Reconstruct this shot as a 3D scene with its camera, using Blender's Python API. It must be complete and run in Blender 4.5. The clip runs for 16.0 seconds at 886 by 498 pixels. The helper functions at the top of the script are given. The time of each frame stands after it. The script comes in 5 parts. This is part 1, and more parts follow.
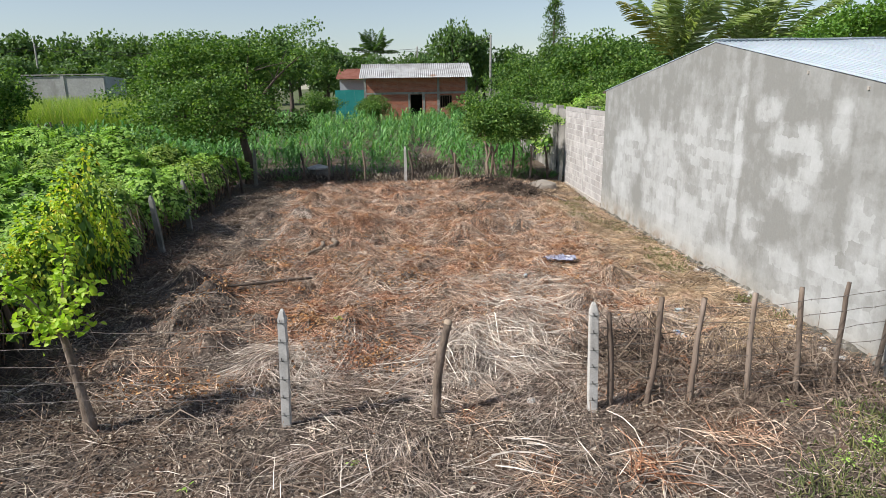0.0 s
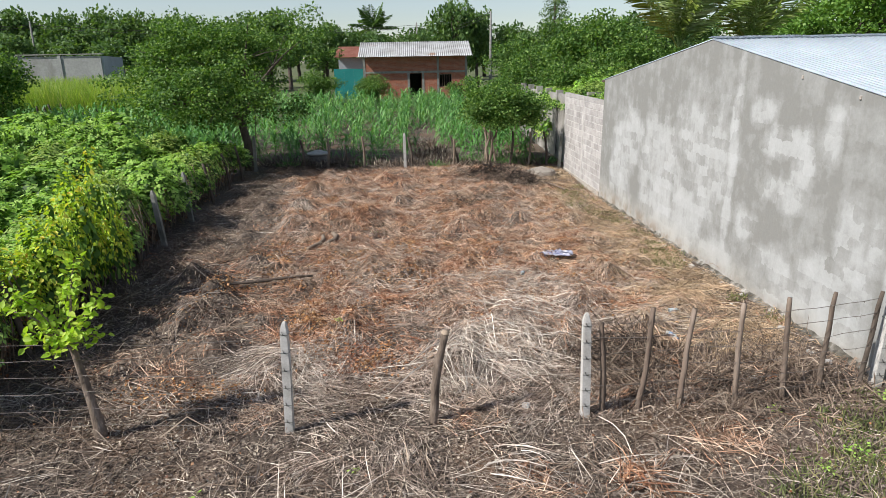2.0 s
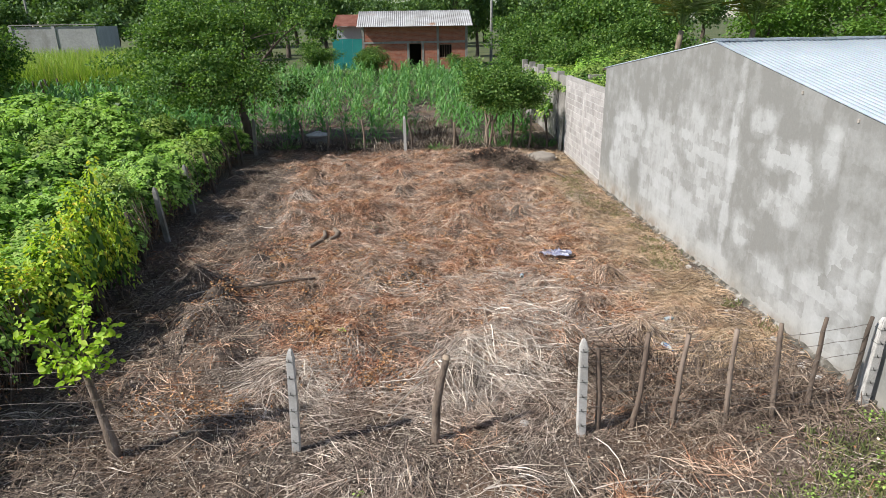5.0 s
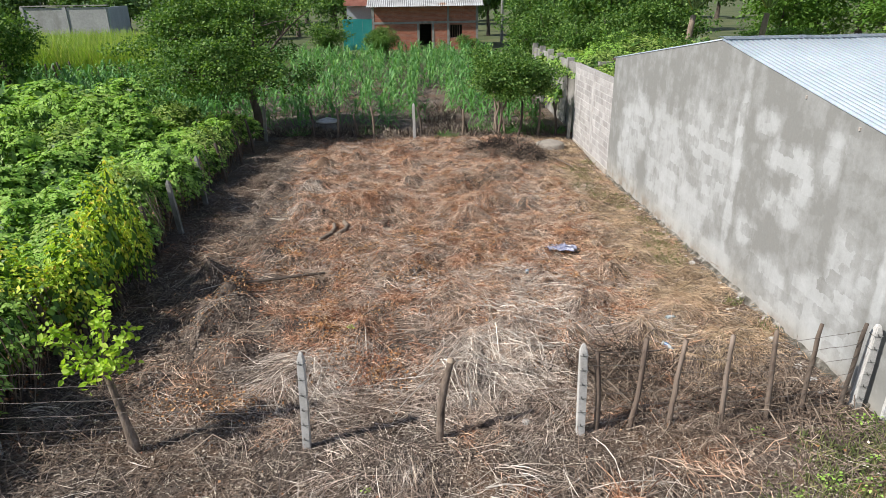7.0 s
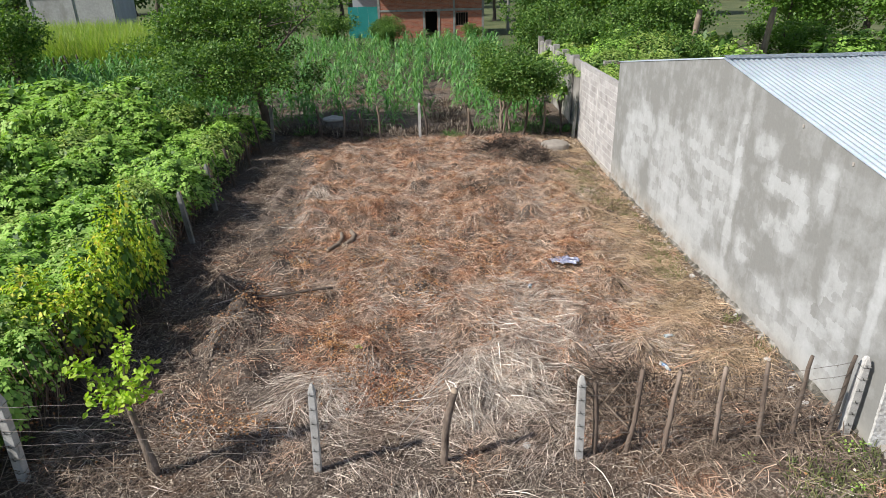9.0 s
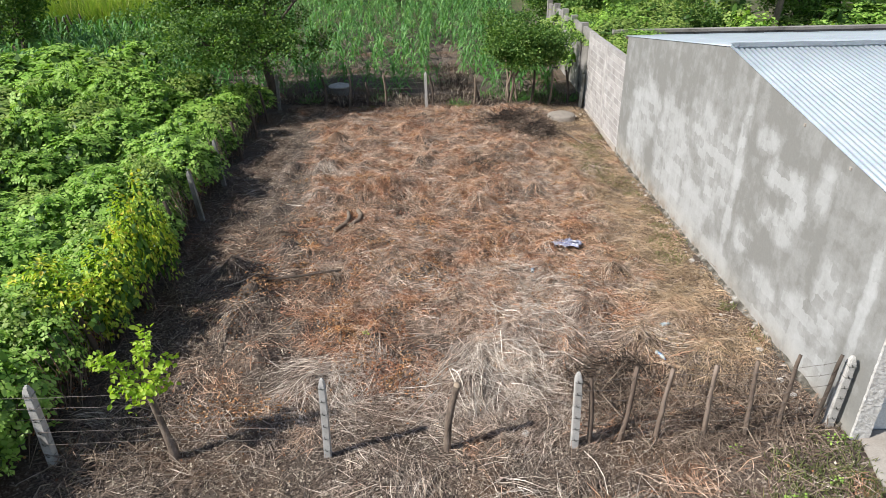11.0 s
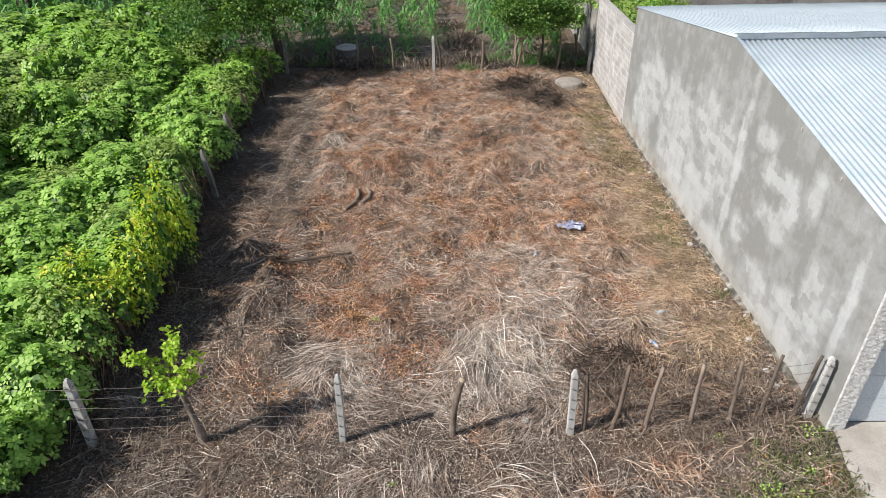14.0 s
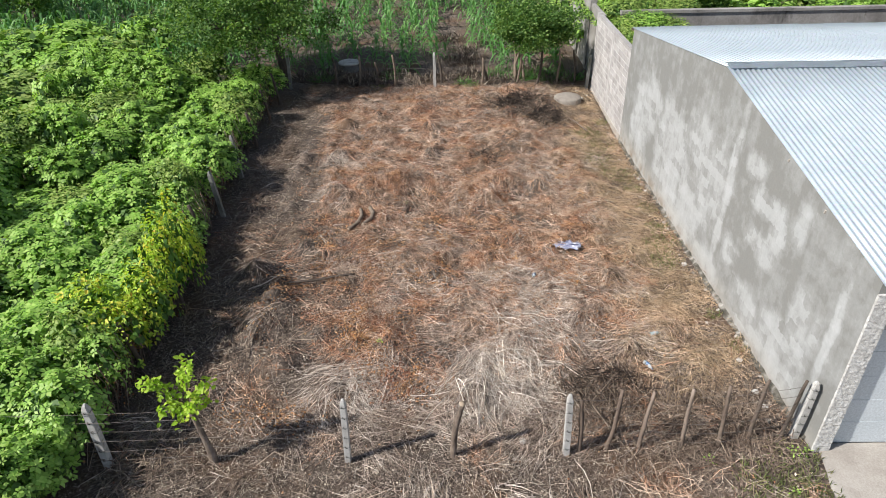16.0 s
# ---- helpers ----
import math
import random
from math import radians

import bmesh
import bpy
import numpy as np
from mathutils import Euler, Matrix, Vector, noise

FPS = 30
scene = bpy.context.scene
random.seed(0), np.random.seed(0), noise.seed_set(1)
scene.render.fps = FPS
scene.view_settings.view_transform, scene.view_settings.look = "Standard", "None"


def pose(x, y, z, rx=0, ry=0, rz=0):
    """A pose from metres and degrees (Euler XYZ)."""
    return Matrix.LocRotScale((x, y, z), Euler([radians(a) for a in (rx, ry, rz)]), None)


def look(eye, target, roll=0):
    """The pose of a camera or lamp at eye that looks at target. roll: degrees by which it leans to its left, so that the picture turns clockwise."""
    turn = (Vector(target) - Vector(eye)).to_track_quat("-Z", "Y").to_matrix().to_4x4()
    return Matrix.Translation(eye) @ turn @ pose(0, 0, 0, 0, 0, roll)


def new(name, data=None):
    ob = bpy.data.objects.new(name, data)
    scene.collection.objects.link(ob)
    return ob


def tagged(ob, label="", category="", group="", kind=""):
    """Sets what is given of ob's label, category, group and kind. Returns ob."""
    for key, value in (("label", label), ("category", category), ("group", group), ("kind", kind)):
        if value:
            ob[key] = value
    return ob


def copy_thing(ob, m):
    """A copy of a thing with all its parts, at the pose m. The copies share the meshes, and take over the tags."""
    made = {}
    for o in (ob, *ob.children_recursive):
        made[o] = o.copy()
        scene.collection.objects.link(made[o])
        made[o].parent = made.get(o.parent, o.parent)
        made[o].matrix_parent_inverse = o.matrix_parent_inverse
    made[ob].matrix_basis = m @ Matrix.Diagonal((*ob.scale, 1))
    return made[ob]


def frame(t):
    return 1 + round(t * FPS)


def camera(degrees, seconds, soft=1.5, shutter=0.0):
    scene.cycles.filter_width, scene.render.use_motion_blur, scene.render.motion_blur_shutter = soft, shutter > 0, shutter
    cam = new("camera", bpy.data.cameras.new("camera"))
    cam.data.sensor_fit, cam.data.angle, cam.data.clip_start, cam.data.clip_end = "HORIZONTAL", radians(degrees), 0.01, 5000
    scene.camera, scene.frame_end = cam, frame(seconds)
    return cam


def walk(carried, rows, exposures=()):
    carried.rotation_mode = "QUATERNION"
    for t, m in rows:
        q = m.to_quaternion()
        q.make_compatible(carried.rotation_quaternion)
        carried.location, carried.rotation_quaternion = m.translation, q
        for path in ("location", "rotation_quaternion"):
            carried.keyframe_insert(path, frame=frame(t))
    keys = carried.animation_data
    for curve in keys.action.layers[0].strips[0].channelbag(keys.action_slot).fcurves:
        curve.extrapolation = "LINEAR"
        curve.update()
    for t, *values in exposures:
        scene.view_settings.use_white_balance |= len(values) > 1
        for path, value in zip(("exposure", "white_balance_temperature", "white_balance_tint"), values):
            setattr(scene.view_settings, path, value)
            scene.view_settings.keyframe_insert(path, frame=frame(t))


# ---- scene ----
cam = camera(69.6, 16.0, soft=0.8)

PATH = [
    (0, (-0.049, 0.058, 3.529), (0.038, 1.994, 3.035), -0.9),
    (0.5, (-0.007, -0.043, 3.656), (0.077, 1.883, 3.126), -0.8),
    (1, (0.01, -0.002, 3.766), (0.091, 1.916, 3.204), -0.9),
    (1.5, (-0.048, 0.064, 3.856), (0.037, 1.979, 3.286), -1.0),
    (2, (-0.012, -0.007, 3.971), (0.072, 1.909, 3.402), -1.0),
    (2.5, (-0.011, 0.022, 4.107), (0.074, 1.939, 3.54), -0.9),
    (3, (-0.002, 0.047, 4.213), (0.082, 1.964, 3.648), -1.0),
    (3.5, (-0.01, 0.011, 4.366), (0.076, 1.922, 3.782), -1.0),
    (4, (-0.035, 0.05, 4.469), (0.051, 1.952, 3.855), -0.9),
    (4.5, (-0.031, 0.08, 4.589), (0.055, 1.971, 3.943), -0.9),
    (7, (0.043, -0.033, 5.102), (0.092, 1.825, 4.363), -1.0),
    (7.5, (0.048, -0.024, 5.253), (0.094, 1.831, 4.508), -0.9),
    (8, (0.069, -0.059, 5.455), (0.108, 1.793, 4.7), -1.1),
    (10.5, (0.088, -0.048, 6.34), (0.102, 1.744, 5.451), -1.1),
    (11, (0.105, -0.062, 6.505), (0.112, 1.712, 5.581), -1.1),
    (11.5, (0.102, -0.067, 6.665), (0.105, 1.689, 5.708), -1.1),
    (12, (0.11, -0.074, 6.855), (0.108, 1.661, 5.86), -1.1),
    (12.5, (0.138, -0.08, 7.042), (0.128, 1.633, 6.009), -1.2),
    (13, (0.121, -0.068, 7.231), (0.11, 1.621, 6.159), -1.1),
    (13.5, (0.1, -0.065, 7.364), (0.087, 1.618, 6.284), -1.0),
    (14, (0.104, -0.07, 7.497), (0.089, 1.613, 6.417), -1.1),
    (14.5, (0.128, -0.103, 7.63), (0.11, 1.582, 6.552), -1.2),
    (15, (0.099, -0.113, 7.751), (0.083, 1.572, 6.674), -1.2),
    (15.5, (0.1, -0.137, 7.9), (0.084, 1.549, 6.824), -1.2),
    (16, (0.128, -0.194, 8.065), (0.108, 1.492, 6.99), -1.3),
]
walk(cam, [(t, look(eye, target, roll)) for t, eye, target, roll in PATH])

# ---- world, sun, exposure ----
SUN_EL, SUN_AZ = 43.0, (-0.935, -0.355)      # the sun stands on the left, a little behind the camera
world = bpy.data.worlds.new("sky")
scene.world = world
world.use_nodes = True
wn = world.node_tree
sky = wn.nodes.new("ShaderNodeTexSky")
sky.sky_type, sky.sun_disc = "NISHITA", False
sky.sun_elevation = radians(SUN_EL)
sky.sun_rotation = math.atan2(SUN_AZ[0], SUN_AZ[1])
sky.air_density, sky.dust_density, sky.ozone_density = 1.0, 0.4, 2.5
haze = wn.nodes.new("ShaderNodeHueSaturation")      # hot-season haze pales the sky
haze.inputs["Saturation"].default_value = 0.72
wn.links.new(sky.outputs[0], haze.inputs["Color"])
wn.links.new(haze.outputs[0], wn.nodes["Background"].inputs[0])
wn.nodes["Background"].inputs[1].default_value = 0.095
sun_data = bpy.data.lights.new("sun", "SUN")
sun_data.energy, sun_data.angle, sun_data.color = 5.0, radians(1.2), (1.0, 0.96, 0.9)
sun = new("sun", sun_data)
sun_dir = Vector((SUN_AZ[0], SUN_AZ[1], math.tan(radians(SUN_EL)) * math.hypot(*SUN_AZ)))
sun.matrix_world = look(sun_dir * 30, (0, 0, 0))
scene.view_settings.exposure = 0.31

# ---- materials ----
rng = np.random.default_rng(7)


def lk(m, a, b):
    m.node_tree.links.new(a, b)


def nd(m, kind, **inputs):
    n = m.node_tree.nodes.new(kind)
    for k, v in inputs.items():
        n.inputs[k.replace("_", " ")].default_value = v
    return n


def ramp(m, fac, stops):
    r = m.node_tree.nodes.new("ShaderNodeValToRGB")
    el = r.color_ramp.elements
    while len(el) < len(stops):
        el.new(0.5)
    for e, (p, c) in zip(el, stops):
        e.position, e.color = p, (*c, 1)
    lk(m, fac, r.inputs[0])
    return r.outputs[0]


def mixc(m, fac, a, b, how="MIX"):
    x = m.node_tree.nodes.new("ShaderNodeMix")
    x.data_type, x.blend_type = "RGBA", how
    for v, i in ((fac, 0), (a, 6), (b, 7)):
        if hasattr(v, "links"):
            lk(m, v, x.inputs[i])
        else:
            x.inputs[i].default_value = v if i == 0 else (*v, 1)
    return x.outputs[2]


def noise_of(m, scale, detail=5.0, rough=0.6, stretch=(1, 1, 1), world_space=True):
    src = nd(m, "ShaderNodeNewGeometry").outputs["Position"] if world_space else nd(m, "ShaderNodeTexCoord").outputs["Object"]
    mp = nd(m, "ShaderNodeMapping")
    mp.inputs["Scale"].default_value = stretch
    lk(m, src, mp.inputs["Vector"])
    t = nd(m, "ShaderNodeTexNoise", Scale=scale, Detail=detail, Roughness=rough)
    lk(m, mp.outputs[0], t.inputs["Vector"])
    return t.outputs[0]


def bumped(m, bs, height, strength, dist):
    b = nd(m, "ShaderNodeBump", Strength=strength, Distance=dist)
    lk(m, height, b.inputs["Height"])
    lk(m, b.outputs[0], bs.inputs["Normal"])


def begin(name):
    m = bpy.data.materials.new(name)
    m.use_nodes = True
    return m, m.node_tree.nodes["Principled BSDF"]


def surface(name, stops, scale=3.0, rough=0.85, fine=30.0, bump=0.3, dist=0.01, metal=0.0, vary=0.0, stain=None, stretch=(1, 1, 1), local=False):
    """Base colour from a coarse noise, a fine grain multiplied in, optional stains, optional change from piece to piece."""
    m, bs = begin(name)
    c = ramp(m, noise_of(m, scale, 6, 0.6, stretch, not local), stops)
    grain = noise_of(m, fine, 4, 0.7, stretch, not local)
    c = mixc(m, 0.55, c, ramp(m, grain, [(0.3, (0.45, 0.45, 0.45)), (0.7, (1, 1, 1))]), "MULTIPLY")
    if stain:
        col, sc, lo, hi = stain
        c = mixc(m, ramp(m, noise_of(m, sc, 5, 0.65, (1, 1, 0.5)), [(lo, (0, 0, 0)), (hi, (1, 1, 1))]), c, col)
    if vary:
        r = nd(m, "ShaderNodeObjectInfo").outputs["Random"]
        c = mixc(m, 1.0, c, ramp(m, r, [(0, (1 - vary,) * 3), (1, (1, 1, 1))]), "MULTIPLY")
    lk(m, c, bs.inputs["Base Color"])
    bs.inputs["Roughness"].default_value, bs.inputs["Metallic"].default_value = rough, metal
    bumped(m, bs, grain, bump, dist)
    return m


def leafy(name, stops, rough=0.5, through_light=0.3, patch=None):
    """Leaf, blade or straw: each island takes its own colour from the stops, with slow change over the plant."""
    m, bs = begin(name)
    isl = nd(m, "ShaderNodeNewGeometry").outputs["Random Per Island"]
    c = ramp(m, isl, stops)
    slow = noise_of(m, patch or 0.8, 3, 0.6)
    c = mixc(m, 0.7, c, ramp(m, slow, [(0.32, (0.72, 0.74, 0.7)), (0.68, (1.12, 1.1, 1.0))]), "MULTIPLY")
    lk(m, c, bs.inputs["Base Color"])
    bs.inputs["Roughness"].default_value = rough
    bs.inputs["Specular IOR Level"].default_value = 0.35
    if through_light:
        tr = nd(m, "ShaderNodeBsdfTranslucent")
        lk(m, mixc(m, 1.0, c, (1.25, 1.3, 0.5), "MULTIPLY"), tr.inputs["Color"])
        mx = nd(m, "ShaderNodeMixShader")
        mx.inputs[0].default_value = through_light
        lk(m, bs.outputs[0], mx.inputs[1])
        lk(m, tr.outputs[0], mx.inputs[2])
        lk(m, mx.outputs[0], m.node_tree.nodes["Material Output"].inputs["Surface"])
    return m


def matted(name, stops, other, scale=1.7, rough=0.75, dark=0.42):
    """Dead stalks: each takes its own colour; the mat turns from one range to another in patches, with darker and paler
    spots.
    """
    m, bs = begin(name)
    isl = nd(m, "ShaderNodeNewGeometry").outputs["Random Per Island"]
    where = ramp(m, noise_of(m, scale, 4, 0.65), [(0.44, (0, 0, 0)), (0.56, (1, 1, 1))])
    c = mixc(m, where, ramp(m, isl, stops), ramp(m, isl, other))
    spot_tone = noise_of(m, scale * 2.3, 4, 0.7)
    c = mixc(m, 1.0, c, ramp(m, spot_tone, [(0.35, (dark, dark * 0.97, dark * 0.95)), (0.47, (1, 1, 1)), (0.66, (1.3, 1.27, 1.24))]), "MULTIPLY")
    lk(m, c, bs.inputs["Base Color"])
    bs.inputs["Roughness"].default_value = rough
    bs.inputs["Specular IOR Level"].default_value = 0.3
    return m


def calc(m, op, a, b):
    x = m.node_tree.nodes.new("ShaderNodeMath")
    x.operation = op
    for v, k in ((a, 0), (b, 1)):
        if hasattr(v, "links"):
            lk(m, v, x.inputs[k])
        else:
            x.inputs[k].default_value = v
    return x.outputs[0]


# pale dried patches of the plaster along the long wall: y, z, half width, half height
PALE_PATCHES = ((11.03, 1.5, 0.13, 1.9), (12.6, 2.4, 0.8, 0.5), (11.85, 1.75, 0.5, 0.85), (14.4, 1.4, 1.1, 1.1), (13.0, 0.7, 0.9, 0.6),
                (16.4, 2.0, 0.6, 0.7), (17.4, 1.2, 0.7, 0.8), (11.3, 0.3, 0.5, 0.45), (9.55, 2.65, 0.5, 0.2), (8.95, 2.4, 0.2, 0.4),
                (9.4, 1.9, 0.5, 0.16), (10.3, 1.2, 0.3, 0.22), (10.2, 3.1, 0.25, 0.2), (8.3, 2.9, 0.2, 0.35), (9.3, 0.5, 0.6, 0.4), (7.55, 1.55, 0.35, 0.5), (6.9, 1.8, 0.1, 0.8), (8.0, 0.7, 0.6, 0.45))


def make_plaster():
    m, bs = begin("cement_plaster")
    geo = nd(m, "ShaderNodeNewGeometry").outputs["Position"]
    sw = nd(m, "ShaderNodeSeparateXYZ")
    lk(m, geo, sw.inputs[0])
    cb = nd(m, "ShaderNodeCombineXYZ")
    lk(m, sw.outputs["Y"], cb.inputs["X"])
    lk(m, sw.outputs["Z"], cb.inputs["Y"])

    def warped(scale, amount):
        warp = nd(m, "ShaderNodeTexNoise", Scale=scale, Detail=4.0)
        lk(m, geo, warp.inputs["Vector"])
        add = nd(m, "ShaderNodeVectorMath")
        add.operation = "MULTIPLY_ADD"
        lk(m, warp.outputs["Color"], add.inputs[0])
        add.inputs[1].default_value = (amount, amount, 0)
        lk(m, cb.outputs[0], add.inputs[2])
        return add.outputs[0]

    br = nd(m, "ShaderNodeTexBrick", Scale=1.0)
    br.inputs["Brick Width"].default_value, br.inputs["Row Height"].default_value = 0.4, 0.2
    br.inputs["Mortar Size"].default_value = 0.0
    br.inputs["Color1"].default_value, br.inputs["Color2"].default_value, br.inputs["Mortar"].default_value = (0, 0, 0, 1), (1, 1, 1, 1), (0.5, 0.5, 0.5, 1)
    lk(m, warped(7.0, 0.2), br.inputs["Vector"])
    at = warped(1.6, 0.55)
    pale = None
    for y, z, ry, rz in PALE_PATCHES:
        off = nd(m, "ShaderNodeVectorMath")
        off.operation = "MULTIPLY_ADD"
        lk(m, at, off.inputs[0])
        off.inputs[1].default_value = (1 / ry, 1 / rz, 0)
        off.inputs[2].default_value = (-(y + 0.27) / ry, -(z + 0.27) / rz, 0)
        ln = nd(m, "ShaderNodeVectorMath")
        ln.operation = "LENGTH"
        lk(m, off.outputs[0], ln.inputs[0])
        v = calc(m, "SUBTRACT", 1.6, ln.outputs["Value"])
        pale = v if pale is None else calc(m, "MAXIMUM", pale, v)
    pale = calc(m, "MINIMUM", calc(m, "MAXIMUM", pale, 0.0), 0.75)
    big = noise_of(m, 0.55, 4, 0.6)
    mid = noise_of(m, 2.6, 6, 0.7)
    drip = noise_of(m, 1.0, 5, 0.6, (1, 3.2, 0.3))
    fine = noise_of(m, 22, 5, 0.7)
    f = calc(m, "MULTIPLY", pale, 0.3)
    blk = calc(m, "MULTIPLY", br.outputs["Color"], calc(m, "ADD", calc(m, "MULTIPLY", pale, 0.26), 0.1))
    f = calc(m, "ADD", f, blk)
    for src, k in ((big, 0.8), (mid, 0.85), (drip, 0.5)):
        f = calc(m, "ADD", f, calc(m, "MULTIPLY", calc(m, "SUBTRACT", src, 0.5), k))
    c = ramp(m, f, [(0.0, (0.24, 0.239, 0.226)), (0.1, (0.285, 0.286, 0.275)), (0.22, (0.325, 0.327, 0.318)), (0.34, (0.395, 0.40, 0.395)), (0.62, (0.47, 0.478, 0.478))])
    c = mixc(m, 0.35, c, ramp(m, fine, [(0.3, (0.7, 0.7, 0.7)), (0.7, (1, 1, 1))]), "MULTIPLY")
    # pale lime wash splashed along the foot, with earth thrown up by rain
    foot = nd(m, "ShaderNodeMapRange")
    lk(m, sw.outputs["Z"], foot.inputs[0])
    foot.inputs["From Min"].default_value, foot.inputs["From Max"].default_value = 0.55, -0.1
    fm = mixc(m, 1.0, foot.outputs[0], ramp(m, mid, [(0.35, (0.3, 0.3, 0.3)), (0.6, (1, 1, 1))]), "MULTIPLY")
    c = mixc(m, fm, c, (0.42, 0.40, 0.36))
    earth = nd(m, "ShaderNodeMapRange")
    lk(m, sw.outputs["Z"], earth.inputs[0])
    earth.inputs["From Min"].default_value, earth.inputs["From Max"].default_value = 0.28, 0.0
    em = mixc(m, 1.0, earth.outputs[0], ramp(m, noise_of(m, 1.4, 5, 0.7), [(0.46, (0, 0, 0)), (0.6, (0.85, 0.85, 0.85))]), "MULTIPLY")
    c = mixc(m, em, c, (0.23, 0.17, 0.12))
    lk(m, c, bs.inputs["Base Color"])
    bs.inputs["Roughness"].default_value = 0.9
    bumped(m, bs, fine, 0.25, 0.01)
    return m


def make_litter():
    m, bs = begin("litter_soil")
    geo = nd(m, "ShaderNodeNewGeometry").outputs["Position"]
    v = nd(m, "ShaderNodeTexVoronoi", Scale=38.0)
    lk(m, geo, v.inputs["Vector"])
    sep = nd(m, "ShaderNodeSeparateColor")
    lk(m, v.outputs["Color"], sep.inputs[0])
    chip = ramp(m, sep.outputs[0], [(0.0, (0.03, 0.022, 0.018)), (0.5, (0.085, 0.063, 0.05)), (0.78, (0.17, 0.128, 0.10)), (0.93, (0.33, 0.265, 0.215)), (1.0, (0.46, 0.40, 0.34))])
    soil = ramp(m, noise_of(m, 9, 6, 0.7), [(0.3, (0.035, 0.026, 0.021)), (0.7, (0.13, 0.10, 0.078))])
    c = mixc(m, ramp(m, noise_of(m, 1.3, 4), [(0.35, (0.2, 0.2, 0.2)), (0.6, (0.9, 0.9, 0.9))]), soil, chip)
    c = mixc(m, ramp(m, noise_of(m, 0.5, 4), [(0.5, (0, 0, 0)), (0.66, (0.6, 0.6, 0.6))]), c, (0.17, 0.09, 0.045))
    # open land behind the lot is grown over
    sw = nd(m, "ShaderNodeSeparateXYZ")
    lk(m, geo, sw.inputs[0])
    far = nd(m, "ShaderNodeMapRange")
    lk(m, sw.outputs["Y"], far.inputs[0])
    far.inputs["From Min"].default_value, far.inputs["From Max"].default_value = 38, 52
    green = ramp(m, noise_of(m, 0.4, 5), [(0.35, (0.05, 0.075, 0.02)), (0.65, (0.11, 0.12, 0.045))])
    c = mixc(m, far.outputs[0], c, green)
    lk(m, c, bs.inputs["Base Color"])
    bs.inputs["Roughness"].default_value = 0.95
    hgt = mixc(m, 0.5, v.outputs["Distance"], noise_of(m, 18, 5))
    bumped(m, bs, hgt, 0.5, 0.02)
    return m


def make_brick():
    m, bs = begin("red_brick_masonry")
    geo = nd(m, "ShaderNodeNewGeometry").outputs["Position"]
    mp = nd(m, "ShaderNodeMapping")
    mp.inputs["Rotation"].default_value = (radians(-90), 0, 0)
    lk(m, geo, mp.inputs["Vector"])
    br = nd(m, "ShaderNodeTexBrick", Scale=1.0)
    br.inputs["Brick Width"].default_value, br.inputs["Row Height"].default_value = 0.3, 0.1
    br.inputs["Mortar Size"].default_value = 0.009
    br.inputs["Color1"].default_value, br.inputs["Color2"].default_value, br.inputs["Mortar"].default_value = (0.30, 0.09, 0.055, 1), (0.40, 0.15, 0.09, 1), (0.30, 0.23, 0.19, 1)
    lk(m, mp.outputs[0], br.inputs["Vector"])
    c = mixc(m, 0.6, br.outputs["Color"], ramp(m, noise_of(m, 1.2, 5), [(0.3, (0.5, 0.45, 0.42)), (0.7, (1.1, 1.05, 1))]), "MULTIPLY")
    lk(m, c, bs.inputs["Base Color"])
    bs.inputs["Roughness"].default_value = 0.9
    return m


def make_roof_metal():
    m, bs = begin("galvanised_sheet")
    c = ramp(m, noise_of(m, 1.1, 5, 0.6), [(0.3, (0.51, 0.58, 0.63)), (0.7, (0.59, 0.655, 0.70))])
    spangle = nd(m, "ShaderNodeTexVoronoi", Scale=45.0)
    lk(m, nd(m, "ShaderNodeNewGeometry").outputs["Position"], spangle.inputs["Vector"])
    c = mixc(m, 0.15, c, spangle.outputs["Color"], "MULTIPLY")
    lk(m, c, bs.inputs["Base Color"])
    bs.inputs["Metallic"].default_value = 0.35
    lk(m, ramp(m, noise_of(m, 3, 4), [(0.3, (0.38, 0.38, 0.38)), (0.7, (0.55, 0.55, 0.55))]), bs.inputs["Roughness"])
    return m


PLASTER, LITTER, BRICK, ROOF = make_plaster(), make_litter(), make_brick(), make_roof_metal()
BLOCK = surface("concrete_block", [(0.3, (0.43, 0.40, 0.385)), (0.55, (0.56, 0.53, 0.515)), (0.75, (0.68, 0.655, 0.64))], 2.4, 0.92, 40, 0.5, 0.006, vary=0.24, stain=((0.40, 0.30, 0.22), 0.5, 0.66, 0.8))
MORTAR = surface("block_mortar", [(0.3, (0.50, 0.48, 0.465)), (0.7, (0.64, 0.62, 0.605))], 4, 0.95, 50)
OLDWALL = surface("weathered_render", [(0.3, (0.20, 0.185, 0.17)), (0.5, (0.33, 0.31, 0.29)), (0.7, (0.45, 0.43, 0.41))], 0.9, 0.92, 15, 0.4, 0.01, stain=((0.10, 0.095, 0.09), 1.2, 0.55, 0.7))
CONC = surface("post_concrete", [(0.3, (0.48, 0.46, 0.43)), (0.7, (0.66, 0.645, 0.62))], 6, 0.9, 60, 0.4, 0.004, stain=((0.22, 0.21, 0.19), 3, 0.6, 0.72))
CONC_OLD = surface("mossy_post_concrete", [(0.3, (0.20, 0.20, 0.185)), (0.7, (0.36, 0.355, 0.33))], 5, 0.92, 50, 0.5, 0.005, stain=((0.11, 0.115, 0.09), 2.5, 0.5, 0.7))
SLAB = surface("pale_concrete", [(0.3, (0.38, 0.34, 0.30)), (0.7, (0.53, 0.49, 0.44))], 2, 0.9, 40, 0.3, 0.005)
